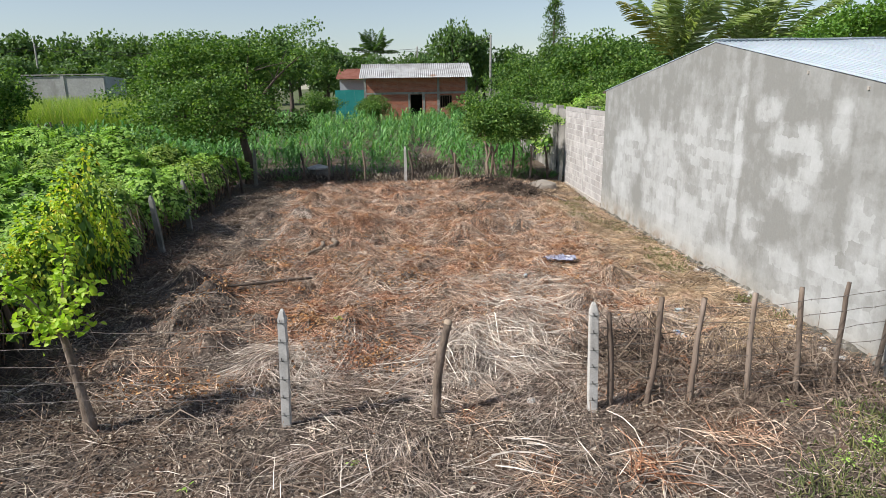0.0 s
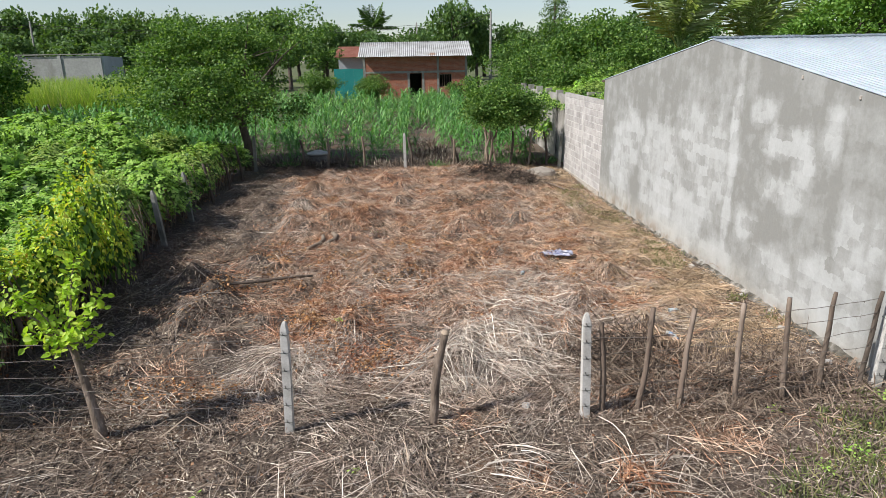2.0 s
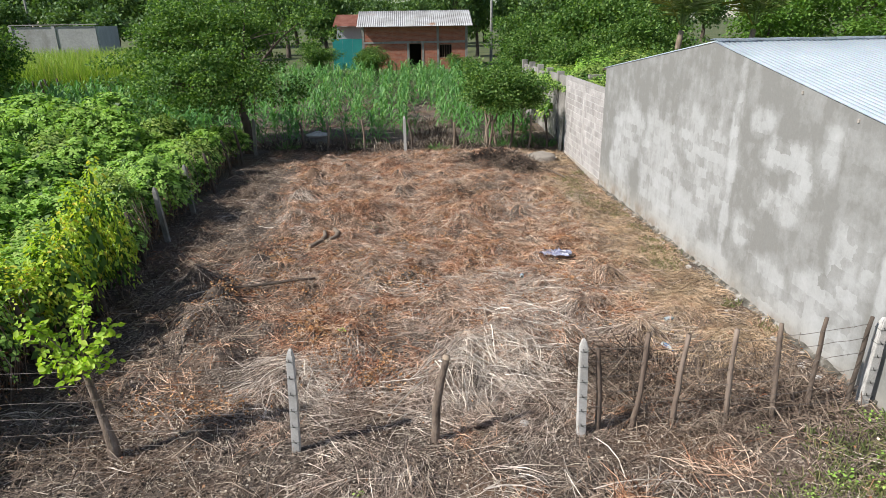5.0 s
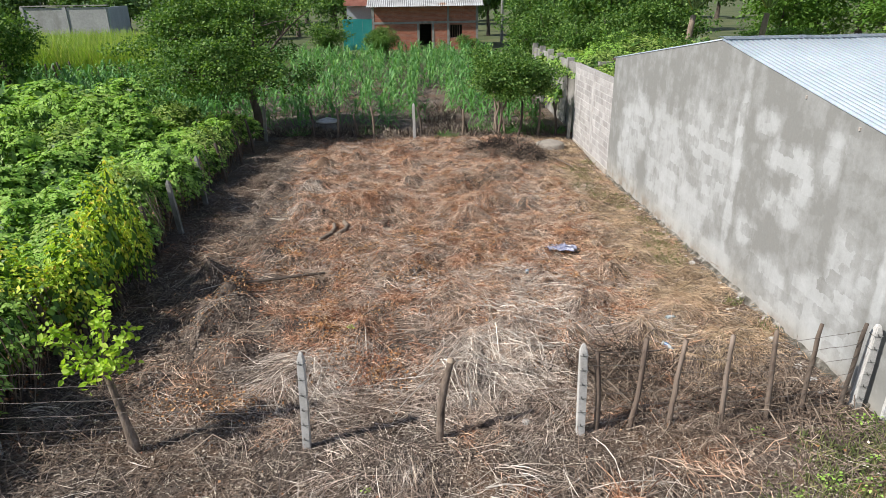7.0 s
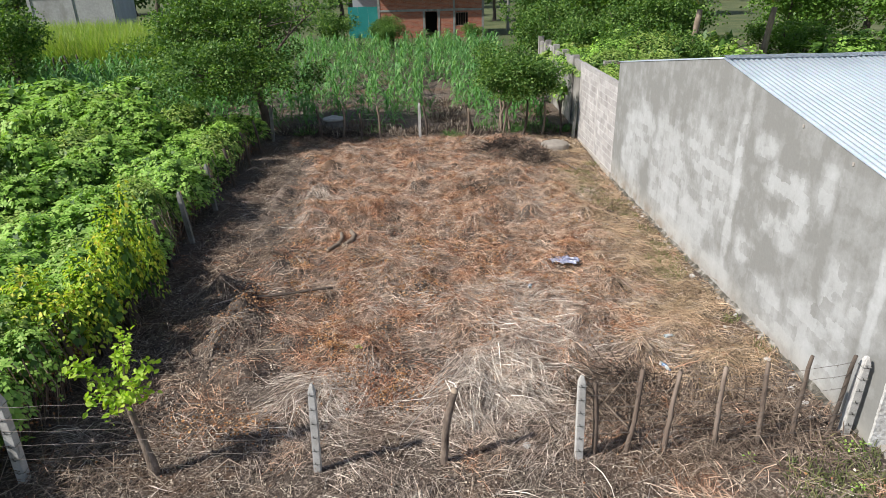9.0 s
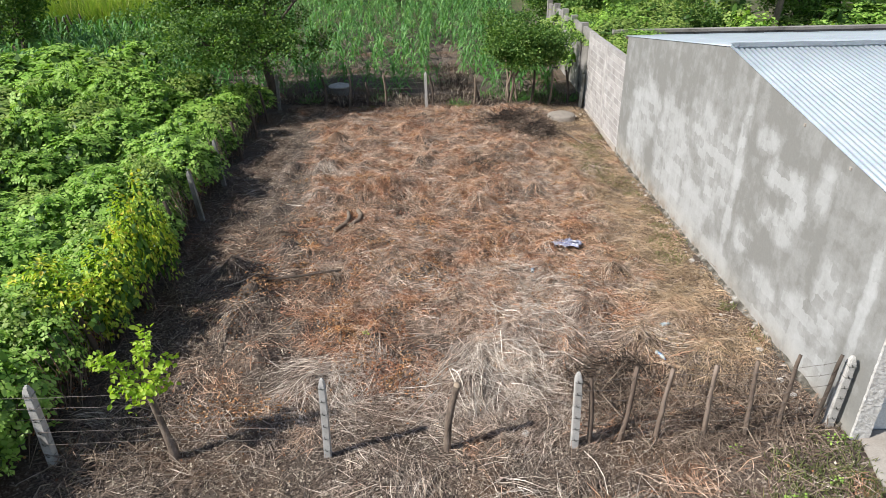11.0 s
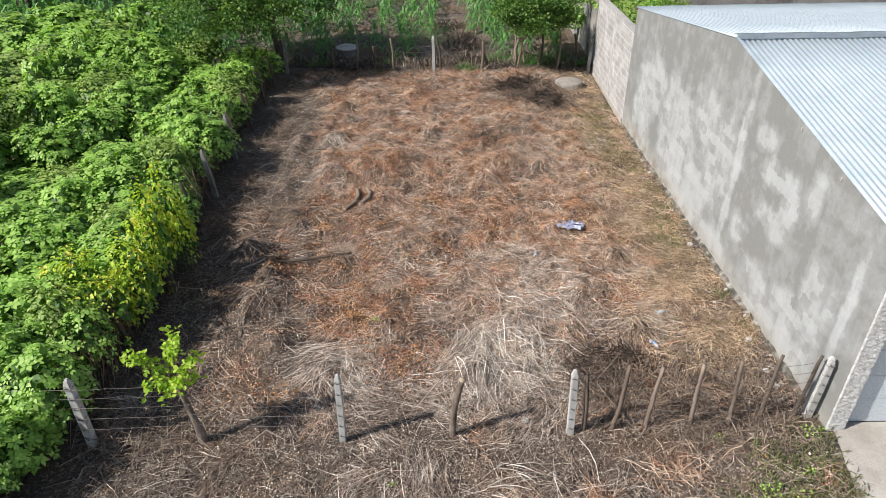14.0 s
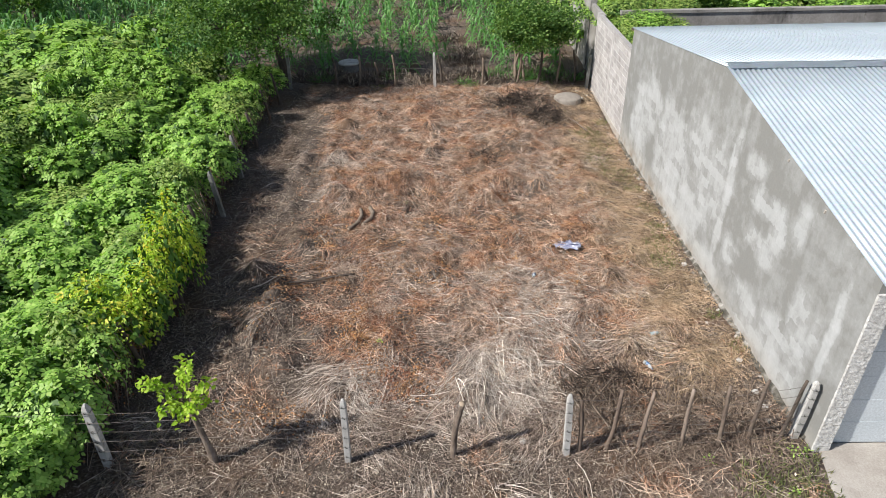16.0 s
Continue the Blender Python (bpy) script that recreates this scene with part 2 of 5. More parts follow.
RUBBLE = surface("broken_mortar", [(0.38, (0.06, 0.055, 0.042)), (0.52, (0.17, 0.155, 0.13)), (0.68, (0.50, 0.48, 0.44))], 5, 0.95, 30, 1.0, 0.02)
DISC = surface("weathered_disc_concrete", [(0.3, (0.25, 0.22, 0.19)), (0.7, (0.40, 0.36, 0.31))], 3, 0.92, 40, 0.5, 0.006)
STAKE = surface("weathered_stake_wood", [(0.3, (0.15, 0.105, 0.08)), (0.5, (0.27, 0.205, 0.16)), (0.75, (0.42, 0.34, 0.28))], 7, 0.9, 32, 0.9, 0.012, vary=0.45, stretch=(1, 1, 0.12))
BARK = surface("grey_brown_bark", [(0.3, (0.06, 0.046, 0.036)), (0.7, (0.16, 0.125, 0.10))], 8, 0.95, 35, 0.7, 0.015, stretch=(1, 1, 0.35))
PALEBARK = surface("pale_bark", [(0.3, (0.17, 0.125, 0.09)), (0.7, (0.33, 0.26, 0.20))], 8, 0.95, 35, 0.6, 0.01, stretch=(1, 1, 0.3))
KNOTTY = surface("knotty_grey_bark", [(0.3, (0.10, 0.075, 0.058)), (0.5, (0.21, 0.16, 0.125)), (0.7, (0.36, 0.29, 0.24))], 9, 0.95, 30, 1.0, 0.02, stretch=(1, 1, 0.4))
CUTWOOD = surface("sawn_wood_end", [(0.3, (0.38, 0.29, 0.21)), (0.7, (0.5, 0.4, 0.3))], 12, 0.9, 60)
WIRE = surface("rusty_wire", [(0.3, (0.16, 0.13, 0.11)), (0.7, (0.30, 0.27, 0.25))], 20, 0.6, 90, metal=0.6)
STEEL = surface("dark_steel", [(0.3, (0.06, 0.055, 0.05)), (0.7, (0.13, 0.12, 0.11))], 20, 0.55, 90, metal=0.7)
WHITEPAINT = surface("white_paint", [(0.3, (0.72, 0.73, 0.74)), (0.7, (0.80, 0.81, 0.82))], 2, 0.5, 30, 0.1, 0.002)
DOORWHITE = surface("garage_door_enamel", [(0.3, (0.60, 0.66, 0.70)), (0.7, (0.68, 0.73, 0.77))], 1.5, 0.4, 30, 0.05, 0.002)
ROUGHWHITE = surface("rough_white_lime", [(0.3, (0.55, 0.53, 0.5)), (0.7, (0.78, 0.77, 0.75))], 9, 0.95, 25, 1.0, 0.02)
TEAL = surface("teal_sheet", [(0.3, (0.0, 0.20, 0.19)), (0.7, (0.02, 0.28, 0.26))], 0.8, 0.7, 15)
DULLROOF = surface("old_zinc_roof", [(0.3, (0.34, 0.33, 0.32)), (0.55, (0.52, 0.52, 0.52)), (0.75, (0.62, 0.63, 0.64))], 0.9, 0.6, 8, 0.1, 0.005, metal=0.2, stain=((0.28, 0.17, 0.11), 0.8, 0.62, 0.75))
REDROOF = surface("faded_red_tile", [(0.3, (0.34, 0.12, 0.08)), (0.7, (0.5, 0.24, 0.18))], 1, 0.9, 8)
BLUEGREY = surface("blue_grey_paint", [(0.3, (0.32, 0.36, 0.40)), (0.7, (0.42, 0.46, 0.5))], 0.6, 0.85, 10)
GREYWALL = surface("grey_cement_wall", [(0.3, (0.33, 0.33, 0.325)), (0.7, (0.46, 0.46, 0.455))], 0.5, 0.92, 6, 0.2, 0.01, stain=((0.24, 0.235, 0.22), 0.7, 0.56, 0.7))
# near black that stands for shade: inside the house, in the disc's hole
SHADE_BLACK = surface("shade_black", [(0.3, (0.02, 0.02, 0.02)), (0.7, (0.04, 0.037, 0.033))], 1, 0.9, 10)
BLUECLOTH = surface("blue_white_cloth", [(0.40, (0.78, 0.78, 0.80)), (0.47, (0.12, 0.14, 0.34)), (0.53, (0.6, 0.61, 0.68)), (0.58, (0.09, 0.11, 0.3)), (0.64, (0.82, 0.82, 0.84))], 9, 0.85, 60)
PLASTIC = surface("crushed_clear_plastic", [(0.4, (0.38, 0.47, 0.50)), (0.6, (0.62, 0.68, 0.70))], 14, 0.25, 60)
BLUECAP = surface("blue_plastic", [(0.3, (0.03, 0.16, 0.45)), (0.7, (0.05, 0.22, 0.55))], 8, 0.4, 40)

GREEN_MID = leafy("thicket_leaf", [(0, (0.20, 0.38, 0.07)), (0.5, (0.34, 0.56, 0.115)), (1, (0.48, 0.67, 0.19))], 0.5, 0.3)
# inner leaves of the shrubs: the shade inside is put into this darker green
GREEN_INNER_SHADE = leafy("inner_shade_leaf", [(0, (0.05, 0.12, 0.025)), (1, (0.11, 0.22, 0.045))])
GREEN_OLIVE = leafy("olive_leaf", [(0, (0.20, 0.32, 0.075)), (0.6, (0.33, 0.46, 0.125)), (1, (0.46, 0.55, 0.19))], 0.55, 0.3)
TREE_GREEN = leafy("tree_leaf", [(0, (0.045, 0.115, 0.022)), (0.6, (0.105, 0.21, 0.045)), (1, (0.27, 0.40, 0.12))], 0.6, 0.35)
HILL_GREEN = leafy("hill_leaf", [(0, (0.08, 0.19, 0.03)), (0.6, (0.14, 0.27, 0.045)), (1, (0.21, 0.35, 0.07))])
# distant trees: haze of the air is mixed into the leaf colour
FAR_HAZE_GREEN = leafy("far_hazed_leaf", [(0, (0.065, 0.135, 0.045)), (0.6, (0.11, 0.20, 0.065)), (1, (0.18, 0.28, 0.09))])
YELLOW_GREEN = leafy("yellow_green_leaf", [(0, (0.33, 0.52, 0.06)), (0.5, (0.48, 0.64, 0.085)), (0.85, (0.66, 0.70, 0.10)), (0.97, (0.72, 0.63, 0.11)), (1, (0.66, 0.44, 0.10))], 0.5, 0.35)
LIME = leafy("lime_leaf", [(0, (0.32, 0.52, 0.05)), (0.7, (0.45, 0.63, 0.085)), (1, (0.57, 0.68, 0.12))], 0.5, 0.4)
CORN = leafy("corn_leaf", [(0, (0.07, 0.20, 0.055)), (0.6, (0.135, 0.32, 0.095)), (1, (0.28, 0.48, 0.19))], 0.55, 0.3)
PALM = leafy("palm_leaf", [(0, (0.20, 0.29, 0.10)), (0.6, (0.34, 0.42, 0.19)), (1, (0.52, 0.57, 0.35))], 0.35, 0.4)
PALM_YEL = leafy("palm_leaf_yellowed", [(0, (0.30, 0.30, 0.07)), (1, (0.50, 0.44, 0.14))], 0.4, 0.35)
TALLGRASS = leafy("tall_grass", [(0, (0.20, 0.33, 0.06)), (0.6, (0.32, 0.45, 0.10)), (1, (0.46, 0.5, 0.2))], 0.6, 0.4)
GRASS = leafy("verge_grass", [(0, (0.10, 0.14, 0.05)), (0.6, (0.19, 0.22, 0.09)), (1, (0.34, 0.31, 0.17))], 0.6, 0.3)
STRAW_PALE = matted("pale_straw", [(0, (0.20, 0.157, 0.128)), (0.4, (0.39, 0.315, 0.262)), (0.75, (0.62, 0.535, 0.455)), (1, (0.84, 0.77, 0.68))], [(0, (0.14, 0.10, 0.08)), (0.5, (0.32, 0.24, 0.195)), (1, (0.66, 0.55, 0.46))])
STALK_WHITE = matted("bleached_stalk", [(0, (0.22, 0.175, 0.145)), (0.5, (0.46, 0.39, 0.33)), (1, (0.76, 0.70, 0.62))], [(0, (0.32, 0.265, 0.22)), (0.5, (0.56, 0.49, 0.42)), (1, (0.86, 0.80, 0.72))])
STRAW_RUST = matted("rust_straw", [(0, (0.08, 0.034, 0.02)), (0.35, (0.29, 0.13, 0.07)), (0.7, (0.53, 0.285, 0.165)), (1, (0.82, 0.58, 0.41))], [(0, (0.16, 0.09, 0.06)), (0.4, (0.42, 0.28, 0.195)), (0.75, (0.66, 0.49, 0.36)), (1, (0.88, 0.74, 0.60))])
STRAW_TAN = matted("tan_grass", [(0, (0.26, 0.17, 0.10)), (0.5, (0.45, 0.32, 0.205)), (1, (0.66, 0.51, 0.36))], [(0, (0.22, 0.155, 0.09)), (0.5, (0.39, 0.29, 0.18)), (1, (0.58, 0.45, 0.31))], 0.9, 0.75, 0.6)
DRYLEAF = matted("dry_leaf", [(0, (0.15, 0.06, 0.025)), (0.4, (0.34, 0.155, 0.06)), (0.8, (0.50, 0.27, 0.11)), (1, (0.66, 0.45, 0.24))], [(0, (0.10, 0.045, 0.03)), (0.5, (0.27, 0.115, 0.065)), (1, (0.44, 0.24, 0.15))], 1.3, 0.7, 0.5)
GREYLEAF = leafy("grey_litter", [(0, (0.05, 0.037, 0.03)), (0.45, (0.145, 0.108, 0.088)), (0.78, (0.31, 0.25, 0.205)), (1, (0.66, 0.58, 0.49))], 0.8, 0.0, 1.3)
TWIG = leafy("dead_twig", [(0, (0.028, 0.02, 0.017)), (0.6, (0.065, 0.047, 0.038)), (1, (0.15, 0.115, 0.095))], 0.85, 0.0)
BRANCH = leafy("bare_branch", [(0, (0.09, 0.062, 0.048)), (0.6, (0.20, 0.145, 0.115)), (1, (0.40, 0.32, 0.26))], 0.85, 0.0)

# ---- mesh helpers ----


def np_mesh(name, V, F, mat, smooth=False):
    """A mesh from arrays: V (n, 3), F (m, 3 or 4)."""
    me = bpy.data.meshes.new(name)
    V, F = np.asarray(V, np.float32), np.asarray(F, np.int32)
    k = F.shape[1]
    me.vertices.add(len(V))
    me.vertices.foreach_set("co", V.ravel())
    me.loops.add(F.size)
    me.loops.foreach_set("vertex_index", F.ravel())
    me.polygons.add(len(F))
    me.polygons.foreach_set("loop_start", np.arange(0, F.size, k, dtype=np.int32))
    me.polygons.foreach_set("loop_total", np.full(len(F), k, np.int32))
    if smooth:
        me.polygons.foreach_set("use_smooth", np.ones(len(F), bool))
    me.materials.append(mat)
    me.update(calc_edges=True)
    return me


def bm_mesh(name, bm, mat, smooth=False):
    me = bpy.data.meshes.new(name)
    bm.normal_update()
    bm.to_mesh(me)
    bm.free()
    me.materials.append(mat)
    for p in me.polygons:
        p.use_smooth = smooth
    return me


def put(name, me, parent=None, label="", at=None):
    ob = new(name, me)
    if parent is not None:
        ob.parent = parent
    if at is not None:
        ob.matrix_basis = at
    if label:
        ob["label"] = label
    return ob


def part(name, bm, mat, parent, label="", smooth=False, at=None):
    return put(name, bm_mesh(name, bm, mat, smooth), parent, label, at)


def thing(name, at, label, category, group="", kind=""):
    ob = new(name)
    ob.matrix_basis = at
    return tagged(ob, label, category, group, kind)


def box_into(bm, x0, x1, y0, y1, z0, z1, bevel=0.0):
    r = bmesh.ops.create_cube(bm, size=1.0, matrix=Matrix.Translation(((x0 + x1) / 2, (y0 + y1) / 2, (z0 + z1) / 2)) @ Matrix.Diagonal((x1 - x0, y1 - y0, z1 - z0, 1)))
    if bevel:
        es = list({e for v in r["verts"] for e in v.link_edges})
        bmesh.ops.bevel(bm, geom=es, offset=bevel, segments=1, affect="EDGES")
    return bm


def box(x0, x1, y0, y1, z0, z1, bevel=0.0):
    return box_into(bmesh.new(), x0, x1, y0, y1, z0, z1, bevel)


def unit(a):
    return a / np.maximum(np.linalg.norm(a, axis=-1, keepdims=True), 1e-9)


def tube(points, radii, sides=7, cap=True):
    """A tapered tube along the points. Returns V, F (quads; the cap folds its quads)."""
    P = np.asarray(points, float)
    T = unit(np.gradient(P, axis=0))
    ref = np.array([0.0, 0.0, 1.0]) if abs(T[0][2]) < 0.9 else np.array([1.0, 0.0, 0.0])
    A = unit(np.cross(T, ref))
    B = np.cross(T, A)
    ang = np.linspace(0, 2 * math.pi, sides, endpoint=False)
    R = np.asarray(radii, float)[:, None, None]
    ring = P[:, None, :] + R * (np.cos(ang)[None, :, None] * A[:, None, :] + np.sin(ang)[None, :, None] * B[:, None, :])
    V = ring.reshape(-1, 3)
    F = []
    for i in range(len(P) - 1):
        for j in range(sides):
            k = (j + 1) % sides
            F.append((i * sides + j, i * sides + k, (i + 1) * sides + k, (i + 1) * sides + j))
    if cap:
        V = np.vstack([V, P[-1] + T[-1] * R[-1, 0, 0] * 0.3])
        top, b = len(V) - 1, (len(P) - 1) * sides
        for j in range(0, sides, 2):
            F.append((b + j, b + (j + 1) % sides, b + (j + 2) % sides if j + 2 <= sides else b, top))
    return V, np.array([f for f in F if len(set(f)) == 4])


def join(parts):
    """Several (V, F) into one."""
    Vs, Fs, n = [], [], 0
    for V, F in parts:
        Vs.append(V)
        Fs.append(np.asarray(F) + n)
        n += len(V)
    return np.vstack(Vs), np.vstack(Fs)


def leaves(P, D, N, L, W, fold=0.25, droop=0.0):
    """Pointed oval leaves folded along the rib: base P, axis D, normal N, length L, width W."""
    n = len(P)
    D, L, W = unit(D), np.broadcast_to(np.asarray(L, float), (n,))[:, None], np.broadcast_to(np.asarray(W, float), (n,))[:, None]
    S = unit(np.cross(D, N))
    U = np.cross(S, D)
    up = U * W * fold
    dn = U * L * droop
    pts = [P, P + D * L * 0.33 + S * W * 0.46 + up - dn * 0.15, P + D * L * 0.72 + S * W * 0.36 + up - dn * 0.5, P + D * L - dn,
           P + D * L * 0.72 - S * W * 0.36 + up - dn * 0.5, P + D * L * 0.33 - S * W * 0.46 + up - dn * 0.15]
    V = np.stack(pts, 1).reshape(-1, 3)
    b = np.arange(n)[:, None] * 6
    F = np.concatenate([b + np.array([0, 3, 2, 1]), b + np.array([0, 5, 4, 3])], 0)
    return V, F


def small_leaves(P, D, N, L, W):
    """Plain four-cornered leaves for what stays far off or hidden."""
    n = len(P)
    D, L, W = unit(D), np.broadcast_to(np.asarray(L, float), (n,))[:, None], np.broadcast_to(np.asarray(W, float), (n,))[:, None]
    S = unit(np.cross(D, N))
    U = np.cross(S, D)
    V = np.stack([P, P + D * L * 0.45 + S * W * 0.5 + U * W * 0.15, P + D * L, P + D * L * 0.5 - S * W * 0.5 + U * W * 0.15], 1).reshape(-1, 3)
    return V, np.arange(n)[:, None] * 4 + np.array([0, 3, 2, 1])


def rand_dirs(r, n):
    return unit(r.normal(size=(n, 3)))


def spin(V, a):
    c, s = math.cos(a), math.sin(a)
    return V @ np.array([[c, s, 0], [-s, c, 0], [0, 0, 1]])


# ---- ground ----
r0 = np.random.default_rng(11)
MX, MY = r0.uniform(-4.4, 4.4, 620), r0.uniform(4.5, 23.5, 620)
BIG = np.arange(620) < 220
MH = np.where(BIG, r0.uniform(0.04, 0.22, 620), r0.uniform(0.04, 0.15, 620)) * (0.15 + 0.85 * (MY > 7.5))
MR = np.where(BIG, r0.uniform(0.2, 0.45, 620), r0.uniform(0.1, 0.2, 620))


def sstep(a, b, v):
    t = np.clip((v - a) / (b - a), 0, 1)
    return t * t * (3 - 2 * t)


def base_z(x, y):
    """The lie of the land."""
    x, y = np.asarray(x, float), np.asarray(y, float)
    slope = np.where(y < 19.2, 0.13 - 0.027 * (y - 6.3), -0.22 + 0.035 * (y - 19.2))
    z = sstep(3.6, 5.4, x) * np.clip(slope, -0.22, 0.14) * sstep(27, 24, y)
    z = z + 0.8 * sstep(27, 57, y) + 0.05 * sstep(-3, -6, x) - 0.05 * sstep(8.5, 6.8, y) * sstep(4.4, 3.0, x) * sstep(-4.6, -3.4, x)
    return z


def ground_z(x, y):
    x, y = np.asarray(x, float), np.asarray(y, float)
    z = base_z(x, y)
    if z.ndim < 2:
        for cx, cy, h, w in zip(MX, MY, MH, MR):
            z = z + h * np.exp(-((x - cx) ** 2 + (y - cy) ** 2) / (w * w))
    else:
        xs, ys = x[0], y[:, 0]
        for cx, cy, h, w in zip(MX, MY, MH, MR):
            i0, i1 = np.searchsorted(xs, (cx - 3 * w, cx + 3 * w))
            j0, j1 = np.searchsorted(ys, (cy - 3 * w, cy + 3 * w))
            z[j0:j1, i0:i1] += h * np.exp(-((xs[i0:i1] - cx) ** 2)[None, :] / (w * w)) * np.exp(-((ys[j0:j1] - cy) ** 2)[:, None] / (w * w))
    z = z + 0.015 * np.sin(x * 5.1 + y * 2.3) * np.sin(y * 4.3 - x * 1.7)
    return z


gx = np.concatenate([-np.geomspace(2500, 6.1, 40), np.arange(-6, 6.01, 0.075), np.geomspace(6.1, 2500, 40)])
gy = np.concatenate([-np.geomspace(2500, 3, 14), np.arange(3.2, 25.5, 0.075), np.geomspace(25.6, 2500, 42)])
GX, GY = np.meshgrid(gx, gy)
GV = np.stack([GX, GY, ground_z(GX, GY)], -1).reshape(-1, 3)
ii = np.arange(len(gy) - 1)[:, None] * len(gx) + np.arange(len(gx) - 1)[None, :]
ii = ii.ravel()
GF = np.stack([ii, ii + 1, ii + len(gx) + 1, ii + len(gx)], 1)
tagged(put("ground", np_mesh("ground", GV, GF, LITTER, True)), "brown earth covered with dry leaf litter", "ground", kind="structure")


def gz1(x, y):
    return float(ground_z(x, y))


# ---- the grey building ----
WX = 5.69                      # its long wall stands on this line
Y0, Y1, YR = 6.36, 19.14, 12.28
ZR, ZE0, ZE1 = 4.25, 3.27, 3.34
XE = 18.0


def gable_wall(x0, x1):
    """The long wall under the two roof slopes, with thickness."""
    bm = bmesh.new()
    prof = [(Y0, -0.4), (Y1, -0.4), (Y1, ZE1), (YR, ZR), (Y0, ZE0)]
    a = [bm.verts.new((x0, y, z)) for y, z in prof]
    b = [bm.verts.new((x1, y, z)) for y, z in prof]
    bm.faces.new(a[::-1])
    bm.faces.new(b)
    for i in range(5):
        j = (i + 1) % 5
        bm.faces.new((a[i], a[j], b[j], b[i]))
    bmesh.ops.recalc_face_normals(bm, faces=bm.faces)
    return bm


bld = thing("building", Matrix.Translation((WX, Y1, 0)) @ pose(0, 0, 0, 0, 0, -0.4) @ Matrix.Translation((-WX, -Y1, 0)), "grey cement-plastered building with a galvanised corrugated roof", "building")
part("side_wall", gable_wall(WX, WX + 0.16), PLASTER, bld, "blotchy grey cement plaster wall")
part("end_wall", gable_wall(XE - 0.16, XE), PLASTER, bld)
part("rear_wall", box(WX + 0.16, XE - 0.16, Y1 - 0.16, Y1, -0.4, ZE1 - 0.03), PLASTER, bld)
bm = box(WX + 0.16, WX + 0.24, Y0, Y0 + 0.16, -0.4, ZE0 - 0.02)
box_into(bm, WX + 0.24, 9.3, Y0, Y0 + 0.16, 2.5, ZE0 - 0.02)
box_into(bm, 9.3, XE - 0.16, Y0, Y0 + 0.16, -0.4, ZE0 - 0.02)
part("front_wall", bm, PLASTER, bld, "grey plaster front wall round a garage opening")
rr = random.Random(3)
bm = box(WX - 0.012, WX + 0.235, Y0 - 0.04, Y0 - 0.002, -0.1, 3.1)
bmesh.ops.subdivide_edges(bm, edges=[e for e in bm.edges if abs(e.verts[0].co.z - e.verts[1].co.z) > 1], cuts=110)
bmesh.ops.subdivide_edges(bm, edges=[e for e in bm.edges if abs(e.verts[0].co.x - e.verts[1].co.x) > 0.1], cuts=6)
for v in bm.verts:
    if v.co.y < Y0 - 0.02:
        v.co.y -= 0.012 * noise.noise(v.co * 32)
    v.co.x += 0.008 * noise.noise(v.co * 27)
part("corner_strip", bm, ROUGHWHITE, bld, "rough white lime strip on the corner")
gd = put("garage_door", bm_mesh("garage_door", box(WX + 0.24, 9.3, Y0 + 0.14, Y0 + 0.16, 0.02, 2.5), DOORWHITE), bld, "pale sectional garage door, closed")
for i in range(5):
    z = 0.18 + i * 0.46
    p = part("panel", box(WX + 0.26, 9.28, Y0 + 0.11, Y0 + 0.139, z, z + 0.456, 0.004), DOORWHITE, gd)
for i in range(4):
    part("vent", box(WX + 0.55 + i * 0.75, WX + 0.95 + i * 0.75, Y0 + 0.1, Y0 + 0.109, 2.2, 2.3, 0.004), STEEL, gd, "dark vent slot")


def corrugated(width, length, pitch, amp):
    """A sheet with ribs along its length; x across, y along, top at z 0."""
    n = int(round(width / pitch)) * 8
    xs = np.linspace(0, width, n + 1)
    ph = (xs / pitch) % 1.0
    zs = -amp * np.clip(np.cos(ph * 2 * math.pi) * 1.5, -1, 1)
    ys = np.linspace(0, length, 5)
    V = np.array([(x, y, z) for y in ys for x, z in zip(xs, zs)])
    V = np.vstack([V, V - (0, 0, 0.004)])
    m, off = n + 1, 5 * (n + 1)
    F = []
    for j in range(4):
        for i in range(n):
            a = j * m + i
            F.append((a, a + 1, a + m + 1, a + m))
            F.append((off + a, off + a + m, off + a + m + 1, off + a + 1))
    for i in range(n):
        F.append((i, off + i, off + i + 1, i + 1))
        e = 4 * m + i
        F.append((e, e + 1, off + e + 1, off + e))
    return V, np.array(F)


SW = 0.8
slopes = {"front": (Y0 - 0.14, ZE0 - 0.02, YR, ZR), "rear": (Y1 + 0.22, ZE1 - 0.03, YR, ZR)}
for key, (ya, za, yb, zb) in slopes.items():
    ln = math.hypot(yb - ya, zb - za)
    ang = math.degrees(math.atan2(zb - za, abs(yb - ya)))
    me = np_mesh("roof_sheet", *corrugated(SW + 0.1, ln, 0.1, 0.014), ROOF, True)
    for i in range(15):
        x = WX - 0.012 + i * SW
        lift = (0.022 if key == "front" else 0.012) + 0.006 * (i % 2) + rr.uniform(0, 0.004)
        at = pose(x, ya, za + lift, ang, 0, 0) if key == "front" else pose(x + SW + 0.1, ya, za + lift, ang, 0, 180)
        put("roof_sheet", me, bld, at=at)
